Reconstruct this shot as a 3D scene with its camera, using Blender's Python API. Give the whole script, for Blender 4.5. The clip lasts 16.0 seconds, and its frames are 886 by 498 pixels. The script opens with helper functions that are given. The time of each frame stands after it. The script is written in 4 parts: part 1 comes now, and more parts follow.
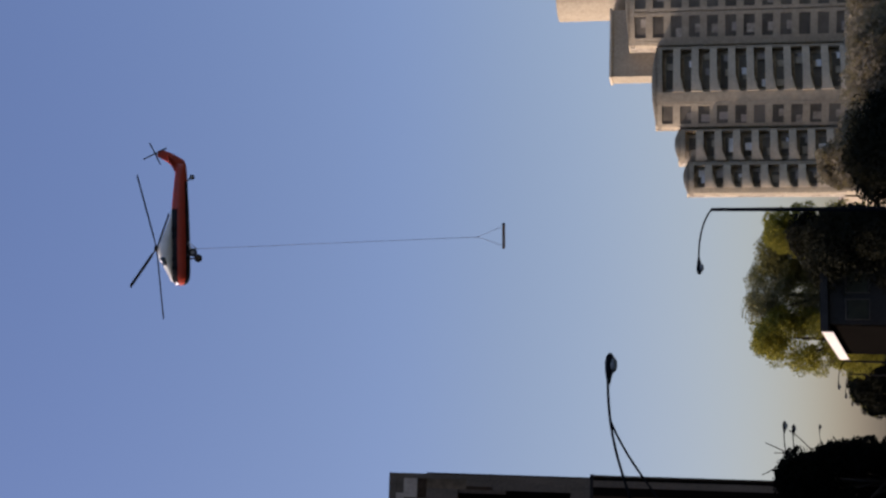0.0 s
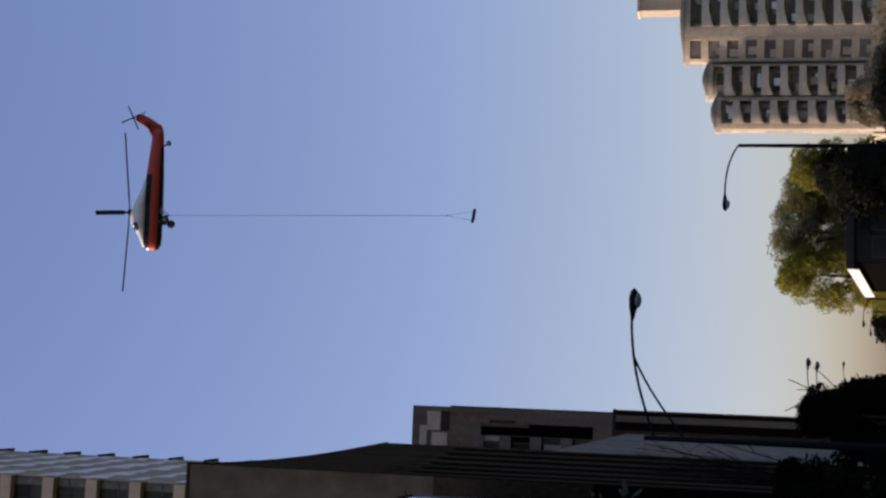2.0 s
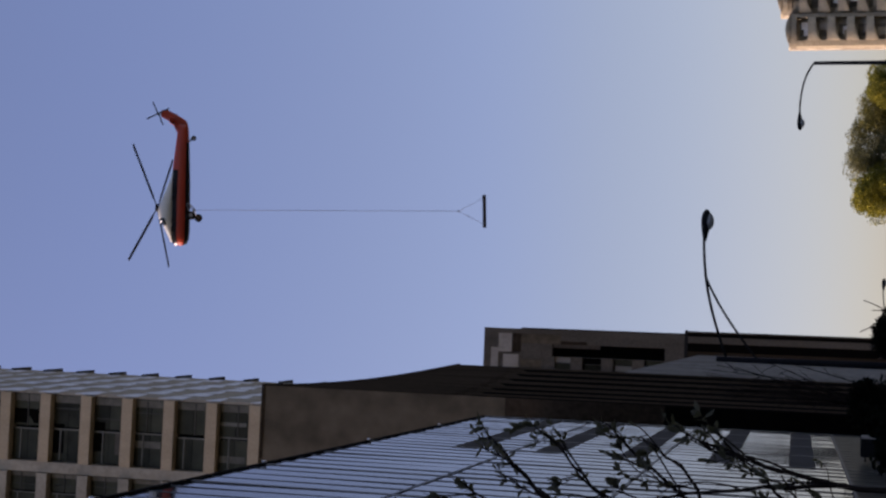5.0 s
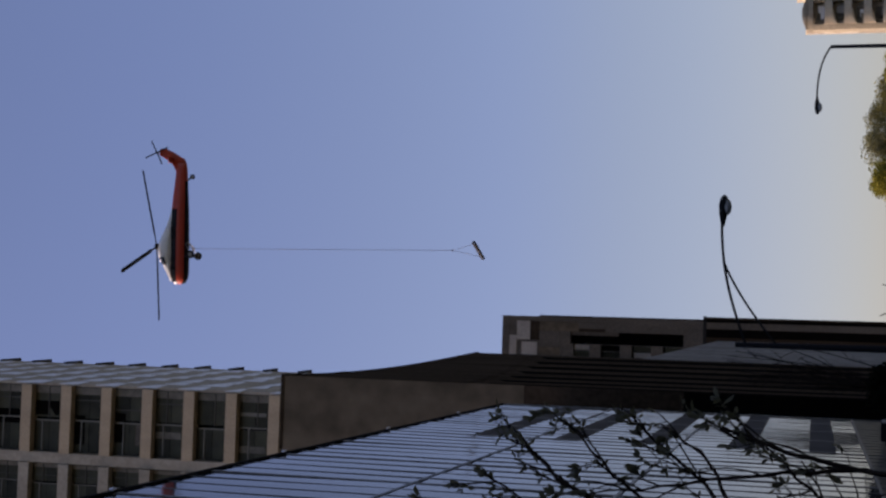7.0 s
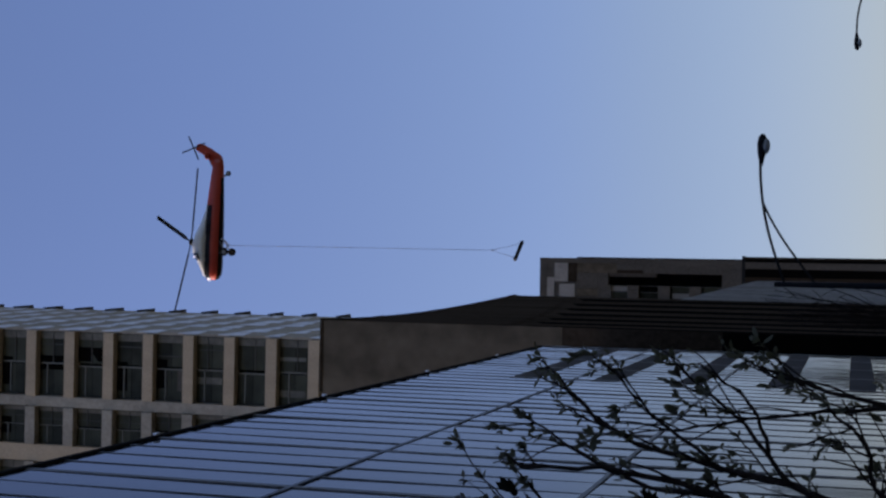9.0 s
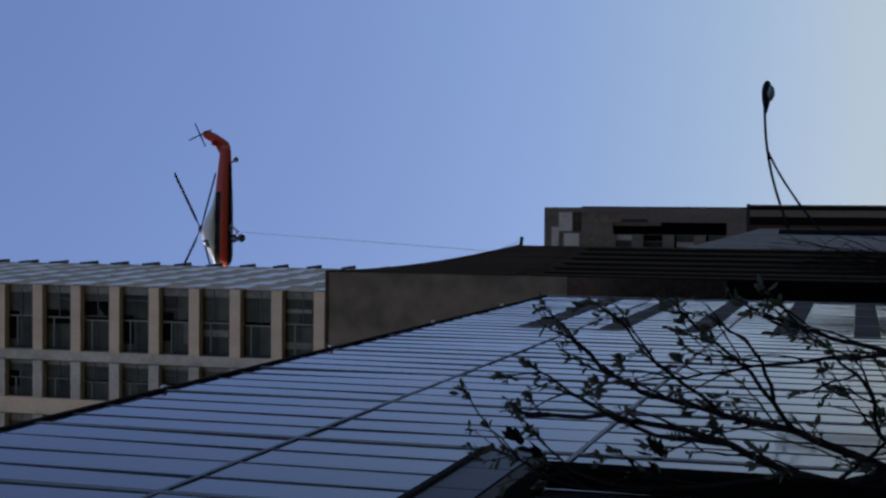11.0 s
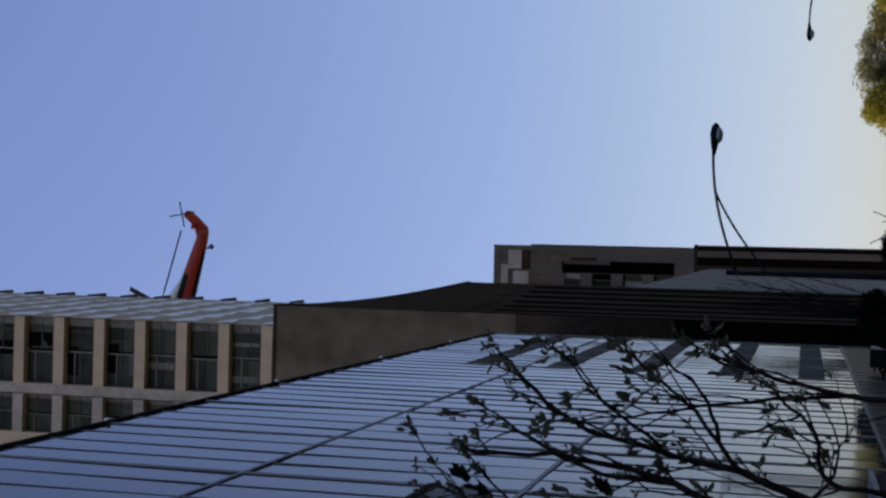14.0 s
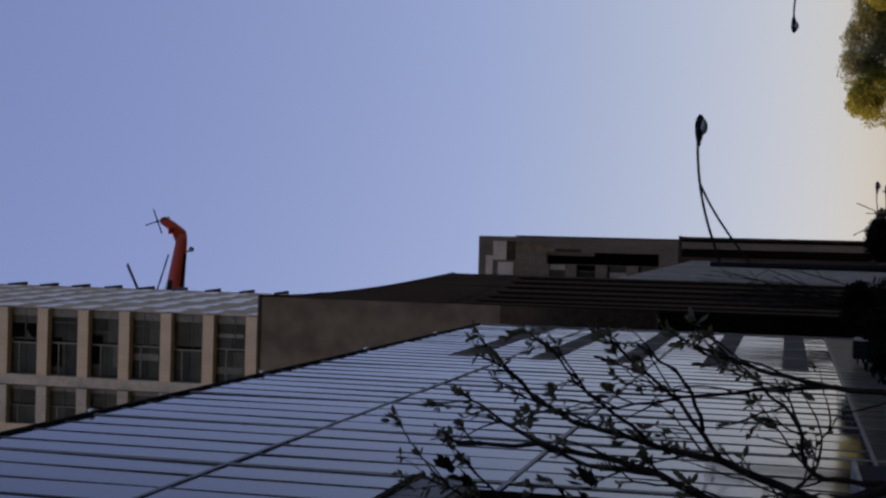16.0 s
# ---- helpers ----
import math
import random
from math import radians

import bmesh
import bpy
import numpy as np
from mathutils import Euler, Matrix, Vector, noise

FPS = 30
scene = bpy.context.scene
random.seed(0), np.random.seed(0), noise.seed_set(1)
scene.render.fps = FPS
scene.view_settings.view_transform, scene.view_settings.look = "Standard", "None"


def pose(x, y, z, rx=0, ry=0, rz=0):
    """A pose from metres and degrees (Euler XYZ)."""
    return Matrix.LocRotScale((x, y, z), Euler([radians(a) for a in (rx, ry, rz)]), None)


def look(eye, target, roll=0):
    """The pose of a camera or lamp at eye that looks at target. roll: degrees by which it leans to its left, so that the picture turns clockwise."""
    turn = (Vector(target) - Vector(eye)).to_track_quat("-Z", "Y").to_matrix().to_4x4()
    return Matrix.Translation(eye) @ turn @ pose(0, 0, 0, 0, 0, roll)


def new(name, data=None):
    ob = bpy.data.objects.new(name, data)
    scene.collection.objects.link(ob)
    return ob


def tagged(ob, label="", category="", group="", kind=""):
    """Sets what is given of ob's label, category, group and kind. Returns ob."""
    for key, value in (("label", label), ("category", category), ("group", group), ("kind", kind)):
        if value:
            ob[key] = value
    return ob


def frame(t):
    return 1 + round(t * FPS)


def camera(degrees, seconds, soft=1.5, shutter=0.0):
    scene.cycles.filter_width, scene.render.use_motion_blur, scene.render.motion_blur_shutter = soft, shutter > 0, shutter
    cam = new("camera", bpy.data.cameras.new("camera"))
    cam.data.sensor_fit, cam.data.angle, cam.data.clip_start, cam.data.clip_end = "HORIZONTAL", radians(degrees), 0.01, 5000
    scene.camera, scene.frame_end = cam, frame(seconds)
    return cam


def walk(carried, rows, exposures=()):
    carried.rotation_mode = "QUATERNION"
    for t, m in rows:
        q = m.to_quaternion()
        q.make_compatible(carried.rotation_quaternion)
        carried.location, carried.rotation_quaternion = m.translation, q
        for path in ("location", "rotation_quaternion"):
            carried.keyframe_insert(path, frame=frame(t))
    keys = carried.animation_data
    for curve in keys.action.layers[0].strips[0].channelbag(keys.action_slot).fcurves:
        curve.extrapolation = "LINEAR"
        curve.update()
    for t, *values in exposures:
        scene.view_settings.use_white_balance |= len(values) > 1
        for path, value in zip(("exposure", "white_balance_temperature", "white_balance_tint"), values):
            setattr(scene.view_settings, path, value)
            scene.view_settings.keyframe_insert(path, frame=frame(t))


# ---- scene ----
# ---- camera: one standpoint on the pavement, turned on its side ----
EYE = (0.0, 0.0, 1.6)
PATH = (
    (0.0, 179.419, 79.452, 79.653), (0.5, 178.009, 79.011, 79.483), (1.0, 176.391, 78.908, 78.144),
    (1.5, 175.398, 78.429, 78.205), (2.0, 174.880, 78.406, 77.794), (2.5, 174.042, 77.507, 77.795),
    (3.0, 174.644, 77.298, 78.755), (3.5, 174.092, 76.713, 78.669), (4.0, 174.558, 76.564, 79.805),
    (4.5, 174.411, 76.582, 79.810), (5.0, 174.608, 75.538, 80.801), (5.2, 174.128, 74.858, 80.270),
    (7.3, 177.408, 74.741, 84.371), (7.5, 177.316, 74.376, 84.635), (8.0, 177.004, 74.608, 83.924),
    (8.5, 177.870, 74.244, 85.311), (9.0, 177.237, 73.383, 86.449), (9.2, 176.713, 73.384, 87.188),
    (11.3, 177.139, 73.200, 88.510), (11.5, 178.348, 73.113, 89.416), (12.0, 177.779, 73.773, 88.719),
    (12.5, 177.111, 74.111, 87.961), (13.0, 175.302, 74.257, 86.145), (13.5, 175.074, 74.963, 85.454),
    (14.0, 174.742, 75.247, 84.443), (14.5, 173.702, 75.677, 83.968), (15.0, 172.429, 76.423, 82.392),
    (15.5, 173.092, 76.189, 83.547), (16.0, 173.879, 75.864, 83.930))
cam = camera(35.489, 16.0, soft=2.5)
LENS_TONE = ((0.0, 0.1, 6400, 26), (0.5, 0.2, 6700, 29), (1.0, 0.35, 6850, 28), (1.5, 0.36, 6950, 31), (2.0, 0.35, 6650, 28), (2.5, 0.34, 7050, 31), (3.0, 0.34, 7050, 32), (5.0, 0.34, 7100, 32), (7.5, 0.17, 6800, 30), (8.0, 0.18, 6400, 28), (9.0, 0.2, 6200, 25), (11.5, 0.4, 6150, 22), (12.5, 0.52, 6150, 22), (13.5, 0.52, 6250, 24),
             (14.0, 0.52, 6550, 26), (14.5, 0.38, 7050, 32), (15.0, 0.42, 7100, 32), (16.0, 0.42, 7150, 33))
walk(cam, [(t, pose(*EYE, rx, ry, rz)) for t, rx, ry, rz in PATH], LENS_TONE)

# ---- light: low sun from the left over the roofs, clear sky ----
SUN_EL, SUN_AZ = radians(24), radians(-84)      # azimuth from +Y towards +X
SLOPE = -0.13                                   # the street falls away down the hill

world = bpy.data.worlds.new("sky")
scene.world = world
world.use_nodes = True
wn, wl = world.node_tree.nodes, world.node_tree.links
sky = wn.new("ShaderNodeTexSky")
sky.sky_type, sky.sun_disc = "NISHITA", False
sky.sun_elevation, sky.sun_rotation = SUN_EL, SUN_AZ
sky.air_density, sky.dust_density, sky.ozone_density = 1.0, 2.4, 2.0
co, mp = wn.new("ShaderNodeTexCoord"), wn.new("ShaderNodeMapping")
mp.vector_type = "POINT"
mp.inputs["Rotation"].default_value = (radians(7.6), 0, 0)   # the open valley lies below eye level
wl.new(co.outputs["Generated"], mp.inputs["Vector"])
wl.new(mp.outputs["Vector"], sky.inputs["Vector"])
# city haze: a warm veil low all round the horizon, deeper blue above it
sep, haze, tint = wn.new("ShaderNodeSeparateXYZ"), wn.new("ShaderNodeValToRGB"), wn.new("ShaderNodeVectorMath")
tint.operation = "MULTIPLY"
haze.color_ramp.interpolation = "EASE"
haze.color_ramp.elements[0].position, haze.color_ramp.elements[0].color = 0.02, (1.05, 0.985, 0.89, 1)
haze.color_ramp.elements[1].position, haze.color_ramp.elements[1].color = 0.5, (0.96, 1.0, 1.1, 1)
for at, colour in ((0.11, (1.03, 0.99, 0.91, 1)), (0.24, (0.99, 1.0, 1.02, 1))):
    haze.color_ramp.elements.new(at).color = colour
wl.new(co.outputs["Generated"], sep.inputs[0])
wl.new(sep.outputs["Z"], haze.inputs["Fac"])
wl.new(sky.outputs["Color"], tint.inputs[0])
wl.new(haze.outputs["Color"], tint.inputs[1])
wl.new(tint.outputs["Vector"], wn["Background"].inputs["Color"])
wn["Background"].inputs["Strength"].default_value = 0.15
sun = new("sun", bpy.data.lights.new("sun", "SUN"))
sun.data.energy, sun.data.angle, sun.data.color = 3.2, radians(0.5), (1.0, 0.86, 0.68)
sun_dir = Vector((math.sin(SUN_AZ) * math.cos(SUN_EL), math.cos(SUN_AZ) * math.cos(SUN_EL), math.sin(SUN_EL)))
sun.matrix_world = look(sun_dir * 300, (0, 0, 0))


# ---- materials ----
def material(name, colour, rough=0.8, metal=0.0, vary=0.25, fine=8.0, coarse=0.6, bump=0.2, ior=1.5, random_shift=0.0, streak=0.0, coat=None):
    """Base colour with grain, large stains, upright streaks and relief."""
    m = bpy.data.materials.new(name)
    m.use_nodes = True
    n, l = m.node_tree.nodes, m.node_tree.links
    b = n["Principled BSDF"]
    b.inputs["Roughness"].default_value, b.inputs["Metallic"].default_value, b.inputs["IOR"].default_value = rough, metal, ior
    if rough >= 0.69:
        b.inputs["Specular IOR Level"].default_value = 0.08 if rough < 0.79 else 0.0
    if coat:
        b.inputs["Specular Tint"].default_value = (*coat, 1)
    n1, n2 = n.new("ShaderNodeTexNoise"), n.new("ShaderNodeTexNoise")
    n1.inputs["Scale"].default_value, n1.inputs["Detail"].default_value = fine, 6
    n2.inputs["Scale"].default_value, n2.inputs["Detail"].default_value = coarse, 4
    geo = n.new("ShaderNodeNewGeometry")
    l.new(geo.outputs["Position"], n1.inputs["Vector"])
    if streak:
        ms = n.new("ShaderNodeMapping")
        ms.inputs["Scale"].default_value = (1.6, 1.6, streak)
        l.new(geo.outputs["Position"], ms.inputs["Vector"])
        l.new(ms.outputs["Vector"], n2.inputs["Vector"])
    else:
        l.new(geo.outputs["Position"], n2.inputs["Vector"])
    add = n.new("ShaderNodeMath")
    add.operation = "ADD"
    l.new(n1.outputs["Fac"], add.inputs[0])
    l.new(n2.outputs["Fac"], add.inputs[1])
    last = add.outputs[0]
    if random_shift:
        oi, mu, ad = n.new("ShaderNodeObjectInfo"), n.new("ShaderNodeMath"), n.new("ShaderNodeMath")
        mu.operation, ad.operation = "MULTIPLY", "ADD"
        mu.inputs[1].default_value = random_shift
        l.new(oi.outputs["Random"], mu.inputs[0])
        l.new(mu.outputs[0], ad.inputs[0])
        l.new(last, ad.inputs[1])
        last = ad.outputs[0]
    r = n.new("ShaderNodeMapRange")
    r.inputs["From Min"].default_value, r.inputs["From Max"].default_value = 0.6, 1.4 + random_shift
    r.inputs["To Min"].default_value, r.inputs["To Max"].default_value = 1 - vary, 1 + vary
    l.new(last, r.inputs["Value"])
    mix = n.new("ShaderNodeVectorMath")
    mix.operation = "SCALE"
    mix.inputs[0].default_value = colour
    l.new(r.outputs["Result"], mix.inputs["Scale"])
    l.new(mix.outputs["Vector"], b.inputs["Base Color"])
    if bump:
        bp = n.new("ShaderNodeBump")
        bp.inputs["Strength"].default_value, bp.inputs["Distance"].default_value = bump, 0.03
        l.new(n1.outputs["Fac"], bp.inputs["Height"])
        l.new(bp.outputs["Normal"], b.inputs["Normal"])
    return m


def leaf_material(name, colour, through_light=0.5):
    m = material(name, colour, 0.85, 0, 0.45, 1.5, 0.25, 0)
    n, l = m.node_tree.nodes, m.node_tree.links
    tr, ms = n.new("ShaderNodeBsdfTranslucent"), n.new("ShaderNodeMixShader")
    tr.inputs["Color"].default_value = (min(1, colour[0] * 2.4), min(1, colour[1] * 2.2), colour[2] * 1.2, 1)
    ms.inputs[0].default_value = through_light
    out = n["Material Output"]
    l.new(n["Principled BSDF"].outputs[0], ms.inputs[1])
    l.new(tr.outputs[0], ms.inputs[2])
    l.new(ms.outputs[0], out.inputs["Surface"])
    return m


ASPHALT = material("asphalt", (0.05, 0.05, 0.052), 0.9, 0, 0.3, 30, 0.4, 0.5)
PAVING = material("paving", (0.27, 0.26, 0.24), 0.85, 0, 0.2, 20, 0.5, 0.3)
KERB = material("kerb", (0.33, 0.32, 0.3), 0.8, 0, 0.2, 14, 0.7, 0.3)
EARTH = material("earth", (0.1, 0.1, 0.07), 0.95, 0, 0.4, 3, 0.05, 0.4)
GLASS_WALL = material("curtain_glass", (0.03, 0.032, 0.034), 0.06, 0, 0.3, 0.5, 0.2, 0.0, 1.31, 0.3, coat=(1.0, 0.95, 0.83))
# low panes darkened: reflections of dark street trees put into the glass colour
GLASS_LOW = material("low_dark_glass", (0.02, 0.021, 0.02), 0.35, 0, 0.5, 0.7, 0.3, 0.0, 1.1, 0.5)
GLASS_DARK = material("window_glass", (0.05, 0.05, 0.034), 0.3, 0, 0.7, 0.9, 0.5, 0.0, 1.17, 0.9)
MULLION = material("dark_aluminium", (0.05, 0.055, 0.06), 0.5, 0.3, 0.2, 10, 1, 0)
# for the reflections painted on the far bays, and the canopy soffit
GREY_BAND = material("grey_band", (0.078, 0.073, 0.069), 0.8, 0, 0.2, 4, 0.6, 0.0)
COPING = material("coping_metal", (0.026, 0.025, 0.025), 0.8, 0.0, 0.2, 6, 1, 0)
CLIP = material("pale_metal", (0.6, 0.6, 0.62), 0.4, 0.5, 0.1, 6, 1, 0)
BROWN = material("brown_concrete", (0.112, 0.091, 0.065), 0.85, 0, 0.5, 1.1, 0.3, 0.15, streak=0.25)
# the same concrete, darkened for the street side that lies in shade
BROWN_SHADED = material("brown_concrete_shaded", (0.042, 0.031, 0.022), 0.9, 0, 0.5, 5, 0.5, 0.4, ior=1.12, streak=0.2)
THICK = material("grey_mullion", (0.07, 0.069, 0.068), 0.6, 0, 0.2, 6, 1, 0)
# tower recesses and glass are paled to paint in the distance haze
TOWER_IN = material("balcony_recess_hazed", (0.37, 0.33, 0.265), 0.8, 0, 0.5, 1.2, 0.4, 0)
TOWER_GLASS = material("tower_glass_hazed", (0.13, 0.117, 0.095), 0.3, 0, 0.6, 0.5, 0.3, 0.0, 1.3, 0.6)
# near-black: the shade of recesses and gaps, put into the colour
SLOT = material("recess_shade", (0.005, 0.0045, 0.004), 0.8, 0, 0.3, 3, 0.5, 0, ior=1.15)
TAN = material("tan_concrete", (0.45, 0.352, 0.24), 0.8, 0, 0.2, 6, 0.4, 0.2, streak=0.3)
PALE = material("pale_concrete", (0.34, 0.3, 0.238), 0.8, 0, 0.3, 3, 0.3, 0.2, streak=0.35)
LOUVRE = material("louvre_metal", (0.6, 0.59, 0.58), 0.5, 0.1, 0.25, 3, 0.5, 0)
JAMB = material("window_jamb_panel", (0.15, 0.14, 0.115), 0.7, 0, 0.4, 2, 0.6, 0)
FRAME_LIGHT = material("light_window_frame", (0.14, 0.135, 0.108), 0.6, 0, 0.2, 6, 1, 0)
FRAME = material("window_frame_grey", (0.075, 0.072, 0.062), 0.7, 0.0, 0.15, 6, 1, 0)
GREYMETAL = material("grey_cladding", (0.2, 0.188, 0.168), 0.85, 0.0, 0.5, 1.5, 0.25, 0.1, ior=1.3, streak=0.4)
D_WALL = material("weathered_concrete", (0.105, 0.092, 0.076), 0.85, 0, 0.35, 4, 0.4, 0.3, streak=0.25)
D_LIGHT = material("light_panel", (0.34, 0.31, 0.27), 0.8, 0, 0.25, 4, 0.6, 0.2)
TOWER = material("tower_concrete", (0.39, 0.338, 0.25), 0.85, 0, 0.25, 2, 0.15, 0.2, streak=0.25)
TOWER_RAIL = material("tower_parapet", (0.58, 0.5, 0.365), 0.8, 0, 0.2, 2, 0.2, 0.2)
LAMP_METAL = material("lamp_metal", (0.013, 0.014, 0.016), 0.75, 0.0, 0.2, 12, 2, 0, ior=1.25)
LAMP_LENS = material("lamp_lens", (0.3, 0.32, 0.32), 0.2, 0, 0.1, 12, 2, 0)
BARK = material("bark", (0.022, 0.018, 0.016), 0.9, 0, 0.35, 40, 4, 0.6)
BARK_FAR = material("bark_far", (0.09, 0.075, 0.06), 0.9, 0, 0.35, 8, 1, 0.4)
BUD = leaf_material("bud_leaf", (0.08, 0.08, 0.06), 0.2)
LEAF_YELLOW = leaf_material("leaf_yellow_green", (0.165, 0.165, 0.045), 0.55)
LEAF_OLIVE = leaf_material("leaf_olive", (0.115, 0.115, 0.055), 0.45)
LEAF_GREY = leaf_material("leaf_grey_green", (0.15, 0.155, 0.105), 0.4)
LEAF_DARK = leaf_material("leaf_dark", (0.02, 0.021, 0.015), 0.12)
# brown-grey leaves, with the haze before them lifted into the colour
LEAF_BROWN = leaf_material("leaf_brown_grey_hazed", (0.17, 0.155, 0.125), 0.3)
# near trees: deep shade put into the leaf colour itself
LEAF_SHADED = leaf_material("leaf_deep_shade", (0.009, 0.01, 0.007), 0.05)
WHITE = material("white_fascia", (0.8, 0.78, 0.74), 0.6, 0, 0.08, 5, 0.5, 0)
SHOPWALL = material("render_wall", (0.045, 0.042, 0.038), 0.85, 0, 0.25, 4, 0.5, 0.2)
ROOF = material("dark_roof", (0.06, 0.055, 0.05), 0.85, 0, 0.3, 6, 0.8, 0.3)
RED = material("heli_red", (0.44, 0.045, 0.018), 0.4, 0, 0.12, 2, 0.4, 0)
BLACK = material("heli_black", (0.013, 0.013, 0.015), 0.65, 0, 0.2, 3, 0.6, 0, ior=1.25)
CREAM = material("heli_white", (0.74, 0.74, 0.67), 0.35, 0, 0.1, 2, 0.4, 0)
BLADE = material("rotor_blade", (0.03, 0.034, 0.042), 0.7, 0, 0.2, 2, 0.5, 0, ior=1.3)
RUBBER = material("rubber", (0.02, 0.02, 0.02), 0.8, 0, 0.2, 10, 2, 0)
STEEL = material("steel", (0.3, 0.3, 0.3), 0.4, 0.8, 0.2, 8, 2, 0)
CABLE = material("cable", (0.1, 0.11, 0.13), 0.7, 0.0, 0.2, 8, 2, 0)
BEAM = material("load_steel", (0.025, 0.026, 0.03), 0.7, 0.2, 0.3, 4, 1, 0)
GLINT = material("cockpit_glass", (0.05, 0.06, 0.07), 0.05, 0, 0.1, 2, 1, 0, 1.8)
# emission that stands in for sun glints on the helicopter
GLOW = material("glint_glow", (0.8, 0.78, 0.75), 0.3, 0, 0.02, 5, 1, 0)
for nd in GLOW.node_tree.nodes:
    if nd.type == "BSDF_PRINCIPLED":
        nd.inputs["Emission Color"].default_value = (1.0, 0.86, 0.78, 1)
        nd.inputs["Emission Strength"].default_value = 1.0


# ---- mesh helpers ----
def ground_z(y):
    return SLOPE * y


def box(bm, x0, x1, y0, y1, z0, z1, mat=0):
    v = [bm.verts.new((x, y, z)) for z in (z0, z1) for x, y in ((x0, y0), (x1, y0), (x1, y1), (x0, y1))]
    for f in ((3, 2, 1, 0), (4, 5, 6, 7), (0, 1, 5, 4), (1, 2, 6, 5), (2, 3, 7, 6), (3, 0, 4, 7)):
        bm.faces.new([v[i] for i in f]).material_index = mat
    return v


def prism(bm, outline, z0, z1, mat=0):
    """An upright prism on an outline of (x, y), counter-clockwise from above; z0 and z1 may be functions of (x, y)."""
    a = z0 if callable(z0) else (lambda x, y: z0)
    b = z1 if callable(z1) else (lambda x, y: z1)
    lo = [bm.verts.new((x, y, a(x, y))) for x, y in outline]
    hi = [bm.verts.new((x, y, b(x, y))) for x, y in outline]
    bm.faces.new(lo[::-1]).material_index = mat
    bm.faces.new(hi).material_index = mat
    k = len(outline)
    for i in range(k):
        bm.faces.new((lo[i], lo[(i + 1) % k], hi[(i + 1) % k], hi[i])).material_index = mat


def tube(bm, pts, radii, sides=8, mat=0):
    """A tapered tube along points."""
    pts = [Vector(p) for p in pts]
    rings = []
    for i, p in enumerate(pts):
        d = (pts[min(i + 1, len(pts) - 1)] - pts[max(i - 1, 0)]).normalized()
        q = d.to_track_quat("Z", "Y")
        r = radii[i] if hasattr(radii, "__len__") else radii
        rings.append([bm.verts.new(p + q @ Vector((r * math.cos(2 * math.pi * k / sides), r * math.sin(2 * math.pi * k / sides), 0))) for k in range(sides)])
    for a, b in zip(rings, rings[1:]):
        for k in range(sides):
            f = bm.faces.new((a[k], a[(k + 1) % sides], b[(k + 1) % sides], b[k]))
            f.material_index, f.smooth = mat, True
    bm.faces.new(rings[0][::-1]).material_index = mat
    bm.faces.new(rings[-1]).material_index = mat


def mesh_of(bm, name, mats):
    me = bpy.data.meshes.new(name)
    bm.to_mesh(me)
    bm.free()
    for m in (mats if isinstance(mats, (list, tuple)) else [mats]):
        me.materials.append(m)
    return me


def part(name, bm, mats, parent=None, label=""):
    ob = new(name, mesh_of(bm, name, mats))
    if parent:
        ob.parent = parent
    return tagged(ob, label)


def piece(name, me, parent, loc, turn=0.0):
    ob = new(name, me)
    ob.parent = parent
    ob.location = loc
    ob.rotation_euler = (0, 0, turn)
    return ob


def thing(name, label, category, group="", kind="", at=(0, 0, 0)):
    ob = new(name)
    ob.location = at
    return tagged(ob, label, category, group, kind)


def box_mesh(name, sx, sy, sz, mats, bevel=0.0):
    bm = bmesh.new()
    box(bm, -sx / 2, sx / 2, -sy / 2, sy / 2, -sz / 2, sz / 2)
    if bevel:
        bmesh.ops.bevel(bm, geom=list(bm.edges), offset=bevel, segments=1, affect="EDGES")
    return mesh_of(bm, name, mats)


# ---- ground, road, pavements ----
def build_ground():
    bm = bmesh.new()
    ys = [-60, 0, 60, 120, 200, 320, 600, 1500, 4000]
    xs = [-3000, -400, -60, 60, 400, 3000]
    g = [[bm.verts.new((x, y, ground_z(y) - 0.25)) for x in xs] for y in ys]
    for i in range(len(ys) - 1):
        for j in range(len(xs) - 1):
            bm.faces.new((g[i][j], g[i][j + 1], g[i + 1][j + 1], g[i + 1][j]))
    tagged(part("ground", bm, EARTH), "dark earth and planting sloping down the hill", "ground", kind="structure")
    for name, x0, x1, lift, m, lab in (("road", 0.45, 10.8, -0.13, ASPHALT, "grey asphalt street running steeply downhill"),
                                       ("pavement", -3.3, 0.3, 0.0, PAVING, "concrete pavement beside the glass building"),
                                       ("pavement", 10.95, 15.0, 0.0, PAVING, "concrete pavement across the street"),
                                       ("kerb", 0.3, 0.45, 0.005, KERB, "pale stone kerb along the road"),
                                       ("kerb", 10.8, 10.95, 0.005, KERB, "pale stone kerb along the road")):
        bm = bmesh.new()
        prism(bm, ((x0, -50), (x1, -50), (x1, 400), (x0, 400)), lambda x, y: ground_z(y) - 0.5, lambda x, y: ground_z(y) + lift)
        tagged(part(name, bm, m), lab, name, kind="structure")


# ---- the glass building ----
CX, C_END, C_TOP, BAY = -2.7, 45.95, 11.78, 0.87


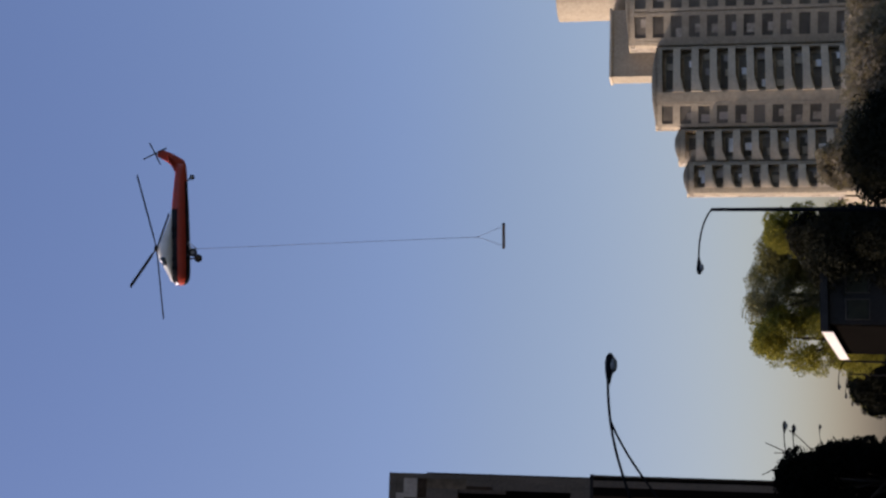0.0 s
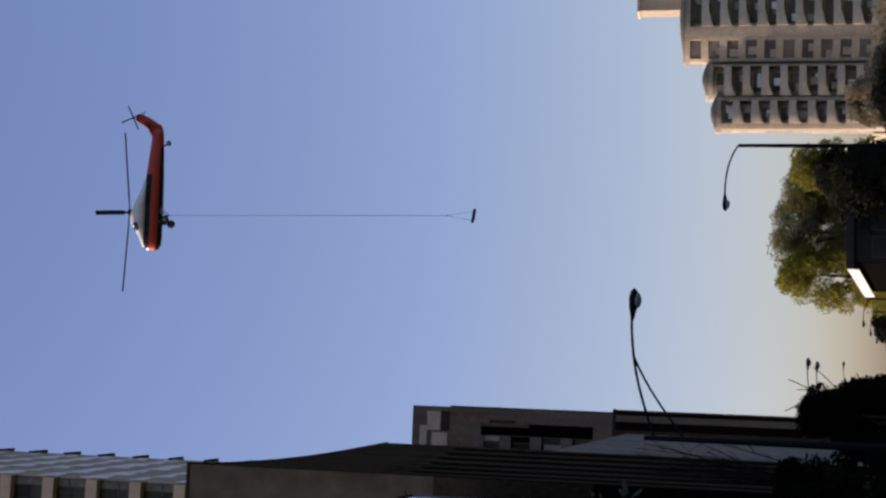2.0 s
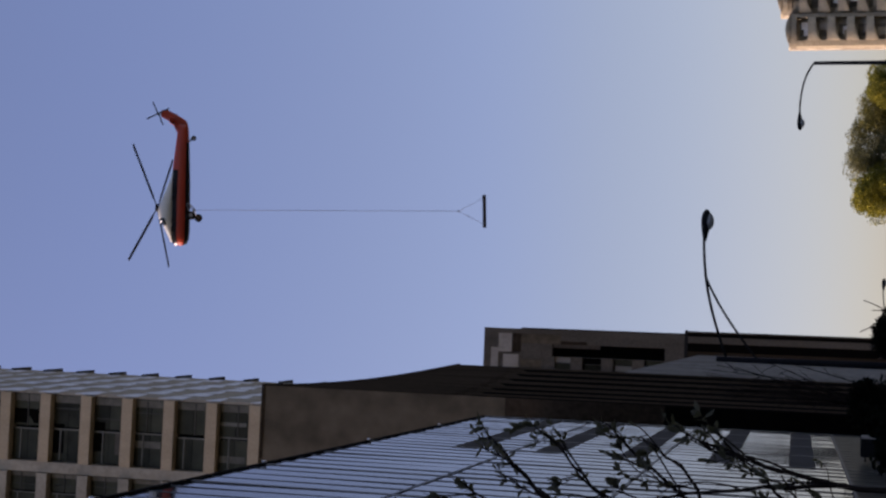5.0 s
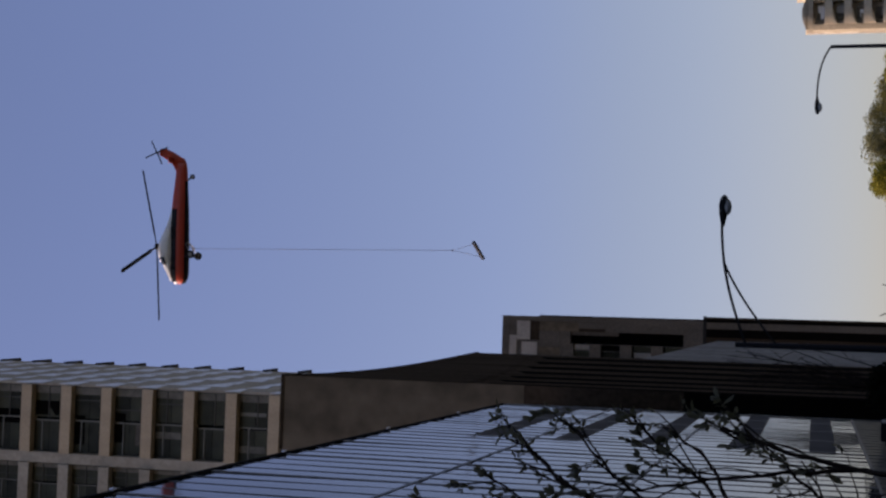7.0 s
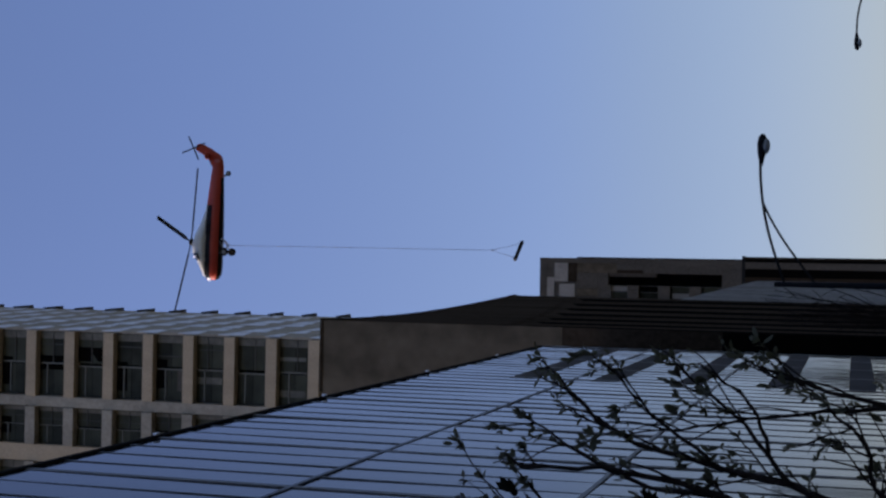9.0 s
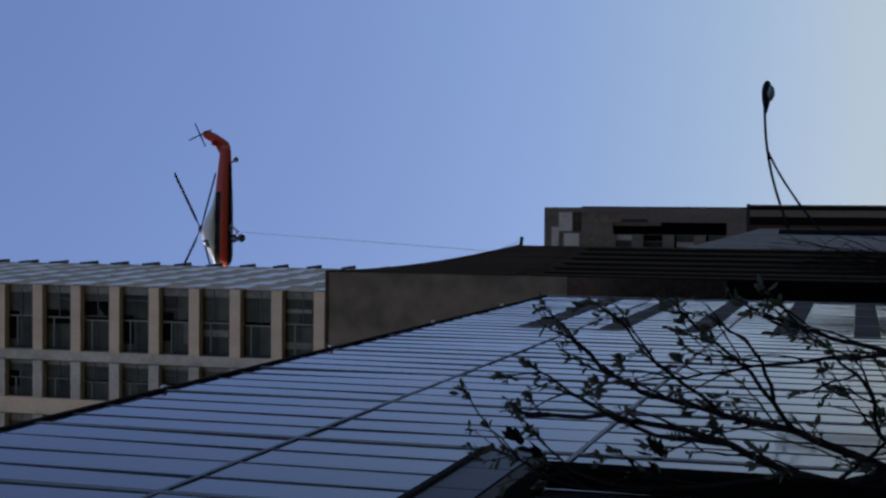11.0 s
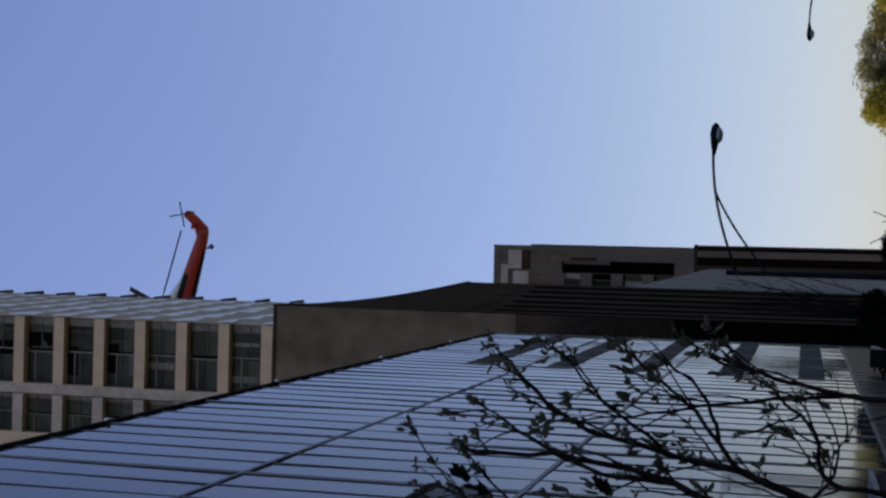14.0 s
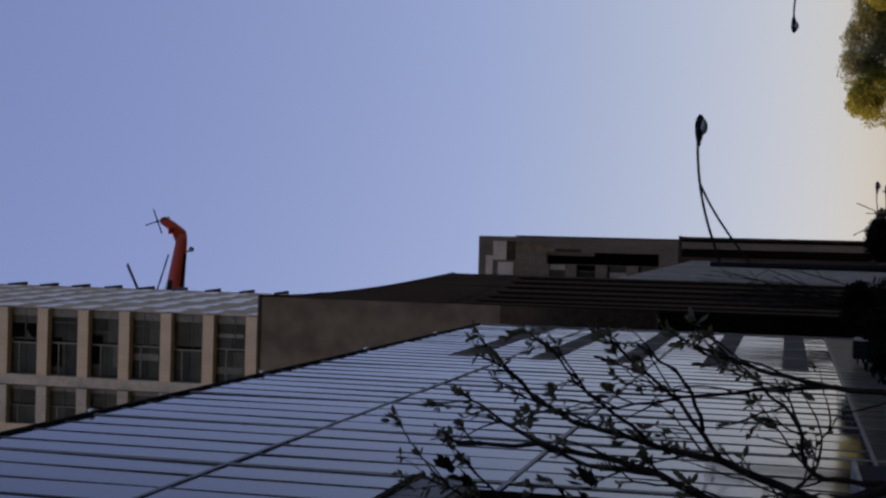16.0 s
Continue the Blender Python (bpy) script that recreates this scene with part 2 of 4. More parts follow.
def build_glass_building():
    b = thing("glass_building", "office building with a blue reflecting glass curtain wall", "building", at=(CX, 0, 0))
    bm = bmesh.new()
    prism(bm, ((-14, -6), (-0.12, -6), (-0.12, C_END - 0.05), (-14, C_END - 0.05)), lambda x, y: ground_z(y) - 1, C_TOP - 0.15)
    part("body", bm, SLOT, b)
    rows = [(8.07, C_TOP), (4.65, 8.07), (0.45, 4.65), (-2.35, 0.45), (-5.85, -2.35)]
    start, count = C_END - 49 * BAY, 49
    panes = {}
    for z0, z1 in rows:
        panes[z0] = box_mesh("pane", 0.03, BAY - 0.03, z1 - z0 - 0.08, GLASS_WALL if z0 > 0 else GLASS_LOW)
    rng = random.Random(3)
    for k in range(count):
        y = start + (k + 0.5) * BAY
        for z0, z1 in rows:
            if z1 < ground_z(y) - 0.5:
                continue
            p = piece("pane", panes[z0], b, (-0.03, y, (z0 + z1) / 2))
            p.rotation_euler = (0, rng.uniform(-0.004, 0.004), rng.uniform(-0.006, 0.006))
    thin, thick = box_mesh("mullion", 0.04, 0.042, C_TOP + 8, MULLION), box_mesh("mullion", 0.046, 0.14, C_TOP + 8, THICK)
    for k in range(count + 1):
        y = start + k * BAY
        piece("mullion", thick if (k - 2) % 4 == 0 else thin, b, (-0.025, y, (C_TOP - 8) / 2))
    rail = box_mesh("transom", 0.05, count * BAY, 0.06, MULLION)
    for z0, z1 in rows:
        piece("transom", rail, b, (-0.024, start + count * BAY / 2, z0))
    # opaque dark bands imitate reflections in the far bays
    band = box_mesh("reflection_band", 0.06, 13.0, 0.6, GREY_BAND)
    for z in (9.3, 7.3, 5.3, 3.25, 1.4, -0.7):
        piece("reflection_band", band, b, (-0.034, C_END - 6.75, z))
    bm = bmesh.new()
    box(bm, -14, 0.022, -6, C_END, C_TOP - 0.07, C_TOP + 0.02)
    part("coping", bm, COPING, b, "dark metal roof edge")
    clip = box_mesh("roof_clip", 0.04, 0.12, 0.07, CLIP, 0.01)
    for k in range(2, count, 8):
        piece("roof_clip", clip, b, (0.042, start + k * BAY, C_TOP - 0.025))
    # unseen block, added to stop the sun shining through the gap
    bm = bmesh.new()
    prism(bm, ((-14, C_END), (-0.9, C_END), (-0.9, 53.2), (-14, 53.2)), -10, C_TOP - 0.4)
    part("sun_block", bm, BROWN_SHADED, b)
    bm = bmesh.new()
    box(bm, 0.004, 0.06, 22.0, 45.8, -1.0, -0.45)
    part("fascia_band", bm, GREYMETAL, b, "grey metal band over the shopfronts")
    # end post of the facade
    bm = bmesh.new()
    box(bm, -0.15, 0.012, C_END - 0.12, C_END + 0.02, -8, C_TOP + 0.02)
    part("corner_post", bm, MULLION, b)


def build_canopy():
    c = thing("entrance_canopy", "dark boxed entrance canopy on the glass building", "canopy", at=(CX, 0, 0))
    bm = bmesh.new()
    box(bm, 0.02, 0.3, 5.5, 13.9, 5.25, 5.35)
    bmesh.ops.bevel(bm, geom=list(bm.edges), offset=0.02, segments=1, affect="EDGES")
    part("coping", bm, COPING, c)
    for k in range(8):
        bm = bmesh.new()
        box(bm, 0.02, 0.27, 5.52 + k * 1.045, 6.54 + k * 1.045, 4.75, 5.246)
        part("glazed_panel", bm, GLASS_LOW, c)
    bm = bmesh.new()
    box(bm, 0.02, 0.25, 5.7, 13.7, 4.6, 4.746)
    part("soffit", bm, GREY_BAND, c)
    for y in (6.0, 9.8, 13.5):
        bm = bmesh.new()
        box(bm, 0.02, 0.22, y - 0.2, y + 0.2, ground_z(y) - 0.2, 4.596)
        part("column", bm, SLOT, c)


def build_shop_awning():
    """A dark boxed awning over the first shopfront, with a pale lip."""
    a = thing("shop_awning", "dark boxed awning with a pale lip over a shopfront", "awning", at=(CX + 0.022, 0, 0))
    for k in range(5):
        bm = bmesh.new()
        y = 10.6 + k * 1.15
        box(bm, 0.0, 0.3, y, y + 1.13, -0.6, 0.8)
        bmesh.ops.bevel(bm, geom=list(bm.edges), offset=0.015, segments=1, affect="EDGES")
        part("panel", bm, LAMP_METAL, a)
    bm = bmesh.new()
    box(bm, 0.0, 0.33, 10.55, 16.4, 0.804, 0.86)
    part("lip", bm, GREYMETAL, a, "pale metal lip")


def build_blade_sign():
    """A small blank sign that stands out from the facade on two arms."""
    g = thing("projecting_sign", "small dark box sign on two arms, fixed to the glass facade", "sign", at=(CX, 35.6, 0))
    bm = bmesh.new()
    box(bm, 0.12, 0.56, -0.09, 0.09, -0.62, 0.02)
    bmesh.ops.bevel(bm, geom=list(bm.edges), offset=0.02, segments=2, affect="EDGES")
    part("box", bm, LAMP_METAL, g)
    for z in (-0.5, -0.1):
        bm = bmesh.new()
        tube(bm, ((0.0, 0, z), (0.14, 0, z)), 0.02, 8)
        part("arm", bm, LAMP_METAL, g)


# ---- the brown concrete building ----
def build_brown_building():
    z1 = 22.66
    b = thing("brown_building", "brown concrete building with deep vertical ribs and a blank end wall", "building")
    near, far = Vector((-2.37, 53.5)), Vector((-1.92, 87.5))
    along = (far - near).normalized()
    out = Vector((along.y, -along.x))

    def p(s, o):
        f = min(1.0, max(0.0, s / length))
        q = near + along * s + out * (o - 0.3 * math.sin(math.pi * f ** 0.8))
        return (q.x, q.y)
    length = (far - near).length

    def front(s0, s1, o, n=12):
        return [p(s0 + (s1 - s0) * i / n, o) for i in range(n + 1)]
    bm = bmesh.new()
    prism(bm, (p(0.6, -16), p(0.6, -0.9), p(length - 0.3, -0.9), p(length - 0.3, -16)), -14, z1 - 1.0)
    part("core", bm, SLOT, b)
    # blank end wall in cast panels; the gap's shade is painted into the lower two tiers
    for i in range(5):
        x0, x1 = -16 + i * 3.2, -16 + (i + 1) * 3.2 - 0.02
        for name, z0, zt, m in (("deep_shade_panel", -14, 6.4, SLOT), ("shade_panel", 6.402, 12.6, BROWN_SHADED), ("wall_panel", 12.602, z1, BROWN)):
            bm = bmesh.new()
            prism(bm, (p(0, x0), p(0, x1), p(0.6, x1), p(0.6, x0)), z0, zt)
            part(name, bm, m, b)
    bm = bmesh.new()
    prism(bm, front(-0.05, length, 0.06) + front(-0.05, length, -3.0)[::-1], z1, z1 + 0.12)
    part("roof_edge", bm, BROWN_SHADED, b)
    # street side: plain wall above, its foot rising down the hill over slots between piers
    n = 7
    step = (length - 0.6) / n

    def slot_top(s):
        return 15.0 + 0.112 * s
    for i in range(n):
        s0, s1 = 0.6 + i * step, 0.6 + (i + 1) * step
        a0, a1 = s0 + step * 0.2, s0 + step * 0.68
        bm = bmesh.new()
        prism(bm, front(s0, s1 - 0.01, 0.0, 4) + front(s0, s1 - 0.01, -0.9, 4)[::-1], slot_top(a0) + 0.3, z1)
        part("upper_wall", bm, BROWN_SHADED, b)
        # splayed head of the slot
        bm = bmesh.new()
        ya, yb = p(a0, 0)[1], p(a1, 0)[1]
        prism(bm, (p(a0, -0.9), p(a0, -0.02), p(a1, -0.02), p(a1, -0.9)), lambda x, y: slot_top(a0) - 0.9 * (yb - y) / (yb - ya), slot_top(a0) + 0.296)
        part("slot_head", bm, BROWN_SHADED, b)
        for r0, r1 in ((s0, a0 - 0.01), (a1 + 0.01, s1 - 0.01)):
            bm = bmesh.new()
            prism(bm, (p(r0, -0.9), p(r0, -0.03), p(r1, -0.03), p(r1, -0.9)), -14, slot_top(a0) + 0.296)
            part("rib", bm, BROWN_SHADED, b)
        # near-flush dark strip stands in for the shade inside the slot
        bm = bmesh.new()
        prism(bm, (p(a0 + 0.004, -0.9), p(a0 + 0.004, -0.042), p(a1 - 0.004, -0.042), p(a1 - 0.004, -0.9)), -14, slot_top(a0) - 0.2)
        part("slot_shade", bm, SLOT, b)


# ---- the tall slab with tan bands ----
def build_banded_tower():
    X, Y0, Y1, step, top, deep = -5.7, 95.0, 122.0, 3.4, 95.5, 0.88
    b = thing("banded_tower", "tall slab with tan concrete floor bands and dark windows", "building", at=(X, Y0, 0))
    bm = bmesh.new()
    prism(bm, ((-34, 0.9), (-0.25, 0.9), (0.3, Y1 - Y0), (-34, Y1 - Y0)), -13, top)
    part("core", bm, SLOT, b)
    bays = [(-5.15, -0.05), (-8.95, -6.0), (-15.4, -10.3), (-21.2, -16.2), (-27.0, -22.0)]
    floors = [39.7 + step * k for k in range(-4, 17)]
    band = {}
    for i, (x0, x1) in enumerate(bays):
        band[i] = box_mesh("floor_band", x1 - x0, 0.9, deep, TAN if i == 0 else PALE, 0.02)
    frame_v, frame_h = box_mesh("window_bar", 0.09, 0.09, step - deep, FRAME), box_mesh("window_bar", 2.42, 0.08, 0.08, FRAME)
    pane = box_mesh("pane", 2.3, 0.03, 1.25, GLASS_DARK)
    pane_low = box_mesh("pane", 2.3, 0.03, 1.2, GLASS_DARK)
    blinds = [box_mesh("blind", w, 0.02, h, m) for w, h, m in ((0.9, 1.0, D_WALL), (0.5, 2.1, JAMB), (0.28, 2.1, FRAME_LIGHT), (1.6, 0.7, D_WALL), (2.2, 0.9, SLOT), (1.1, 2.1, SLOT))]
    light_v, light_h = box_mesh("window_bar", 0.11, 0.09, step - deep, FRAME_LIGHT), box_mesh("window_bar", 2.3, 0.08, 0.1, FRAME_LIGHT)
    jamb = box_mesh("jamb_panel", 0.5, 0.05, step - deep - 0.01, JAMB)
    rng = random.Random(8)
    for i, (x0, x1) in enumerate(bays):
        bm = bmesh.new()
        box(bm, x0 - (1.3 if i == 1 else 0.8), x0 - 0.01, 0.12, 0.9, -13, top)
        part("pilaster", bm, TAN if i == 1 else PALE, b)
        for z in floors:
            piece("floor_band", band[i], b, ((x0 + x1) / 2, 0.45, z))
            if i > 2:
                continue
            zc = z + step / 2
            w = new("window")
            w.parent, w.location, w.scale = b, ((x0 + x1) / 2, 0.62, zc), ((x1 - x0) / 5.1, 1, 1)
            for s in (-1, 1):
                for me, zz in ((pane, 0.63), (pane_low, -0.63)):
                    q = piece("pane", me, w, (s * 1.26, 0.03, zz))
                    q.rotation_euler = (rng.uniform(-0.03, 0.03), 0, rng.uniform(-0.02, 0.02))
            # a light mullion, a transom across one half, a jamb panel at the outer end
            mid = rng.uniform(-0.2, 0.05)
            piece("window_bar", light_v, w, (mid, -0.03, 0))
            piece("window_bar", light_h, w, (mid - 1.2, -0.026, rng.choice((0.45, 0.55, 0.6))))
            if rng.random() < 0.7:
                piece("window_bar", frame_h, w, (1.26, -0.02, rng.choice((-0.2, 0.05, 0.3))))
            if rng.random() < 0.7:
                piece("window_bar", frame_v, w, (rng.choice((0.9, 1.2, 1.5)), -0.018, 0))
            piece("jamb_panel", jamb, w, (2.18, -0.006, 0))
            for j in range(rng.choice((0, 1, 1, 2))):
                me = rng.choice(blinds)
                wide, high = me.vertices[1].co.x, me.vertices[4].co.z
                piece("blind", me, w, (rng.uniform(-2.3 + wide, 1.8 - wide), 0.002 - 0.004 * j, rng.choice((-1, 1)) * (1.24 - high)))
            for x in (-2.48, 2.48):
                piece("window_bar", frame_v, w, (x, -0.03, 0))
    # street side: tan wall with seven pale metal panels to a storey, each tipped a little to the hill
    bm = bmesh.new()
    prism(bm, ((-0.1, 0.55), (0.1, 0.55), (0.62, 26.0), (0.4, 26.0)), -13, top)
    part("side_wall", bm, PALE, b)
    for z in floors:
        s = new("side_panels")
        s.parent, s.location = b, (0.1, 0.55, z)
        for k in range(7):
            bm = bmesh.new()
            y0, y1 = 3.6 * k + (-0.1 if k == 0 else 0.2), 3.6 * k + 2.5 + 0.3 * (k % 2)
            x0, x1 = 0.0204 * y0, 0.0204 * y1
            lo, hi = -0.7 + rng.uniform(-0.45, 0.3), 0.85 + rng.uniform(-0.4, 0.45)
            prism(bm, ((x0 - 0.05, y0), (x0 + 0.012, y0), (x1 + 0.05, y1), (x1 - 0.03, y1)), lambda x, y: lo + 0.6 * (y - y0) / 2.8, lambda x, y: hi - 0.45 * (y - y0) / 2.8)
            part("panel", bm, LOUVRE, s)
        bm = bmesh.new()
        prism(bm, ((0.12, 23.254), (0.72, 23.254), (0.79, 26.4), (0.2, 26.4)), 0.35, 0.62)
        part("ledge_end", bm, MULLION, s, "dark ledge end")


# ---- the building down the street, and the clad wall before it ----
def build_far_block():
    b = thing("concrete_block", "weathered concrete apartment block with dark window slots", "building", at=(1.12, 175, 0))
    k = 175 / 130.0
    bm = bmesh.new()
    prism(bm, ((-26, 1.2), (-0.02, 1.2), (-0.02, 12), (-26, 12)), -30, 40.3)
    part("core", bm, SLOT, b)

    def face(name, x0, x1, z0, z1, m, y0=0.0, label=""):
        bm = bmesh.new()
        box(bm, x0 * k, x1 * k, y0, 1.196, 1.6 + (z0 - 1.6) * k, 1.6 + (z1 - 1.6) * k)
        part(name, bm, m, b, label)
    face("parapet", -26, 0.0, 29.9, 30.6, D_WALL)
    face("corner_pier", -0.45, 0.0, -22, 29.896, D_WALL)
    face("wall", -1.35, -0.454, -22, 20.69, D_WALL, 0.05)
    face("wall", -2.5, -1.354, 24.0, 24.996, D_WALL, 0.08)
    face("lintel", -1.7, -1.354, 19.5, 23.996, D_WALL, 0.35)
    face("wall", -2.5, -1.354, -22, 13.4, D_WALL, 0.08)
    face("spandrel", -3.7, -2.504, 23.7, 24.996, D_WALL, 0.1)
    # patched facing under the parapet
    for x0, x1, z0, z1, m, y in ((-1.85, -0.458, 29.2, 29.896, D_WALL, 0.06), (-3.7, -1.86, 29.2, 29.896, D_LIGHT, 0.03), (-2.25, -0.458, 27.9, 29.19, D_LIGHT, 0.05),
                                 (-2.25, -0.458, 27.0, 27.89, BROWN_SHADED, 0.09), (-3.7, -2.46, 27.2, 28.7, D_LIGHT, 0.04), (-3.7, -2.26, 27.0, 29.19, D_WALL, 0.16),
                                 (-1.35, -0.458, 23.2, 26.99, BROWN, 0.05), (-1.05, -0.458, 20.7, 23.19, D_WALL, 0.03), (-1.35, -1.054, 20.7, 23.19, BROWN_SHADED, 0.1),
                                 (-2.9, -1.36, 25.0, 26.99, D_WALL, 0.05), (-3.7, -2.91, 25.0, 26.99, BROWN, 0.12)):
        face("facing_panel", x0, x1, z0, z1, m, y)
    for n in range(9):
        z = 21.3 - n * 2.9
        face("spandrel", -3.7, -2.504, z - 0.2, z + 0.9, D_WALL, 0.1)
        for i in range(2):
            x = -2.82 - i * 0.6
            face("window", x - 0.24, x + 0.24, z + 0.91, z + 2.5, (D_LIGHT, GLASS_DARK, D_LIGHT, SLOT, GLASS_DARK)[(n * 3 + i) % 5], 0.5)
            face("mullion", x + 0.26, x + 0.32, z + 0.904, z + 2.69, FRAME, 0.3)
    face("side_fin", 0.004, 0.12, -22, 27.0, COPING)
    face("wall", -26, -3.704, -22, 29.896, D_WALL, 0.0)
    p = thing("podium_wing", "low dark wing at the foot of the apartment block", "building", at=(1.59, 174, 0))
    bm = bmesh.new()
    box(bm, -14, 0, 0, 0.98, -30, 14.6)
    bmesh.ops.bevel(bm, geom=list(bm.edges), offset=0.05, segments=1, affect="EDGES")
    part("wall", bm, BROWN_SHADED, p)
    bm = bmesh.new()
    box(bm, -14, 0.08, -0.08, 0.98, 14.604, 15.0)
    part("roof_edge", bm, COPING, p)
    for x0, x1, m in ((-0.62, -0.3, SLOT), (-1.45, -0.66, D_WALL), (-2.5, -1.49, SLOT)):
        bm = bmesh.new()
        box(bm, x0, x1, -0.06, -0.004, -30, 14.6)
        part("facing_strip", bm, m, p)
    c = thing("clad_building", "low building clad in pale grey metal sheets", "building")
    near, far = (-1.95, 88.4), (-0.94, 125.0)

    def top(x, y):
        return 12.2 - 2.3 * (y - 88.4) / 36.6
    n = 18
    bm = bmesh.new()
    prism(bm, ((-4.9, 88.6), (near[0] - 0.1, 88.6), (far[0] - 0.1, 125), (-4.9, 125)), -17, lambda x, y: top(x, y) - 0.15)
    part("body", bm, SLOT, c)
    for i in range(n):
        f0, f1 = i / n, (i + 1) / n - 0.002
        bm = bmesh.new()
        a = (near[0] + (far[0] - near[0]) * f0, near[1] + 36.6 * f0)
        e = (near[0] + (far[0] - near[0]) * f1, near[1] + 36.6 * f1)
        prism(bm, ((a[0] - 0.09, a[1]), a, e, (e[0] - 0.09, e[1])), -17, top)
        part("cladding_panel", bm, GREYMETAL, c)


# ---- the apartment tower with rounded bays ----
def arc(x0, x1, bulge, n=10, y=0.0):
    """Points of a bowed front from x0 to x1, bowed towards -y."""
    return [(x0 + (x1 - x0) * i / n, y - bulge * math.sin(math.pi * i / n) ** 0.8) for i in range(n + 1)]


def build_apartment_tower():
    Y = 222.0
    b = thing("apartment_tower", "stepped concrete apartment tower with rounded balcony bays", "building", at=(0, Y, 0))
    base, step = -30.0, 2.92
    trng = random.Random(5)

    def bay(x0, x1, top, bulge, depth, balcony, windows, plain):
        """One rounded bay: a balcony strip between two walls."""
        line = arc(x0, x1, bulge, 16)

        def front(xa, xb, off, n=6):
            def yy(x):
                f = min(1, max(0, (x - x0) / (x1 - x0)))
                return -bulge * math.sin(math.pi * f) ** 0.8 + off
            return [(xa + (xb - xa) * i / n, yy(xa + (xb - xa) * i / n)) for i in range(n + 1)]
        bm = bmesh.new()
        back = front(x0, x1, 1.6, 16)
        prism(bm, back + [(x1, depth), (x0, depth)], base, top - 0.3)
        part("core", bm, TOWER_IN, b)
        bm = bmesh.new()
        prism(bm, line + [(x1, depth), (x0, depth)], top - 0.296, top)
        part("roof_slab", bm, TOWER, b)
        bm = bmesh.new()
        f = front(x0, x1, 0.0, 16)
        g = front(x0, x1, 0.35, 16)
        prism(bm, f + g[::-1], top - 1.05, lambda x, y: top - 0.3 + 0.9 * math.sin(math.pi * min(1, max(0, (x - x0) / (x1 - x0)))) ** 0.7)
        part("top_wall", bm, TOWER, b)
        for xa, xb in plain:
            bm = bmesh.new()
            prism(bm, front(xa, xb, 0.0) + front(xa, xb, 1.59)[::-1], base, top - 1.054)
            part("pier", bm, TOWER, b)
        z = top - 1.05
        while z > -21:
            z -= step
            for xa, xb in balcony:
                bm = bmesh.new()
                prism(bm, front(xa, xb, -0.15, 12) + front(xa, xb, 0.1, 12)[::-1], lambda x, y, z=z, xa=xa: z - 0.75 * max(0.0, 1 - (x - xa) / 1.7) ** 2, z + 1.15)
                part("balcony_parapet", bm, TOWER_RAIL, b)
                bm = bmesh.new()
                prism(bm, front(xa, xb, 0.104, 8) + front(xa, xb, 1.59, 8)[::-1], z, z + 0.2)
                part("balcony_slab", bm, TOWER, b)
                bm = bmesh.new()
                prism(bm, front(xa + 0.9, xb - 0.9, 1.45, 4) + front(xa + 0.9, xb - 0.9, 1.59, 4)[::-1], z + 0.3, z + 2.3)
                part("balcony_window", bm, TOWER_GLASS, b)
                for j in range(trng.choice((1, 2, 2))):
                    c = trng.uniform(xa + 0.5, xb - 1.7)
                    bm = bmesh.new()
                    prism(bm, front(c, c + 1.2, 1.0 + 0.2 * j, 2) + front(c, c + 1.2, 1.1 + 0.2 * j, 2)[::-1], z + 0.204, z + trng.uniform(1.4, 2.4))
                    part("balcony_screen", bm, trng.choice((D_LIGHT, TOWER, WHITE)), b)
            for xa, xb in windows:
                bm = bmesh.new()
                prism(bm, front(xa, xb, 0.02) + front(xa, xb, 1.59)[::-1], z, z + 1.15)
                part("wall_band", bm, TOWER, b)
                m = (xa + xb) / 2
                w = (xb - xa) * 0.38
                bm = bmesh.new()
                prism(bm, front(m - w, m + w, 0.25, 3) + front(m - w, m + w, 0.33, 3)[::-1], z + 1.154, z + step - 0.004)
                part("window", bm, TOWER_GLASS, b)
                if trng.random() < 0.6:
                    c = trng.uniform(m - w, m)
                    bm = bmesh.new()
                    prism(bm, front(c, c + w * 0.8, 0.16, 2) + front(c, c + w * 0.8, 0.22, 2)[::-1], z + 1.154, z + trng.uniform(1.7, 2.5))
                    part("blind", bm, trng.choice((D_LIGHT, TOWER_IN)), b)
                for s in (-1, 1):
                    bm = bmesh.new()
                    e0, e1 = (xa, m - w - 0.004) if s < 0 else (m + w + 0.004, xb)
                    prism(bm, front(e0, e1, 0.02, 2) + front(e0, e1, 1.59, 2)[::-1], z + 1.154, z + step - 0.004)
                    part("wall_pier", bm, TOWER, b)
    bay(47.3, 52.6, 3.8, 0.8, 3, [(48.2, 51.9)], [], [(47.35, 48.18), (51.92, 52.55)])
    bay(52.7, 58.0, 5.2, 0.9, 4, [(52.8, 57.6)], [], [(57.62, 58.0)])
    bay(58.3, 72.0, 8.9, 2.6, 2.2, [(63.6, 71.4)], [(58.4, 61.9)], [(61.95, 63.58), (71.42, 72.0)])
    bay(72.3, 92.0, 13.4, 3.0, 10, [(82.0, 91.0)], [(72.9, 77.2), (77.4, 81.6)], [(72.3, 72.85), (91.05, 92.0)])
    bm = bmesh.new()
    box(bm, 68.3, 80.0, 4, 8, 8.9, 16.4)
    part("core_block", bm, TOWER, b)
    bm = bmesh.new()
    box(bm, 68.1, 80.3, 3.7, 8.3, 16.404, 16.8)
    part("core_cap", bm, TOWER_RAIL, b)
    bm = bmesh.new()
    bmesh.ops.create_cone(bm, cap_ends=True, segments=40, radius1=7.5, radius2=7.5, depth=12.8)
    bmesh.ops.translate(bm, vec=(88.2, 10, 19.8), verts=bm.verts)
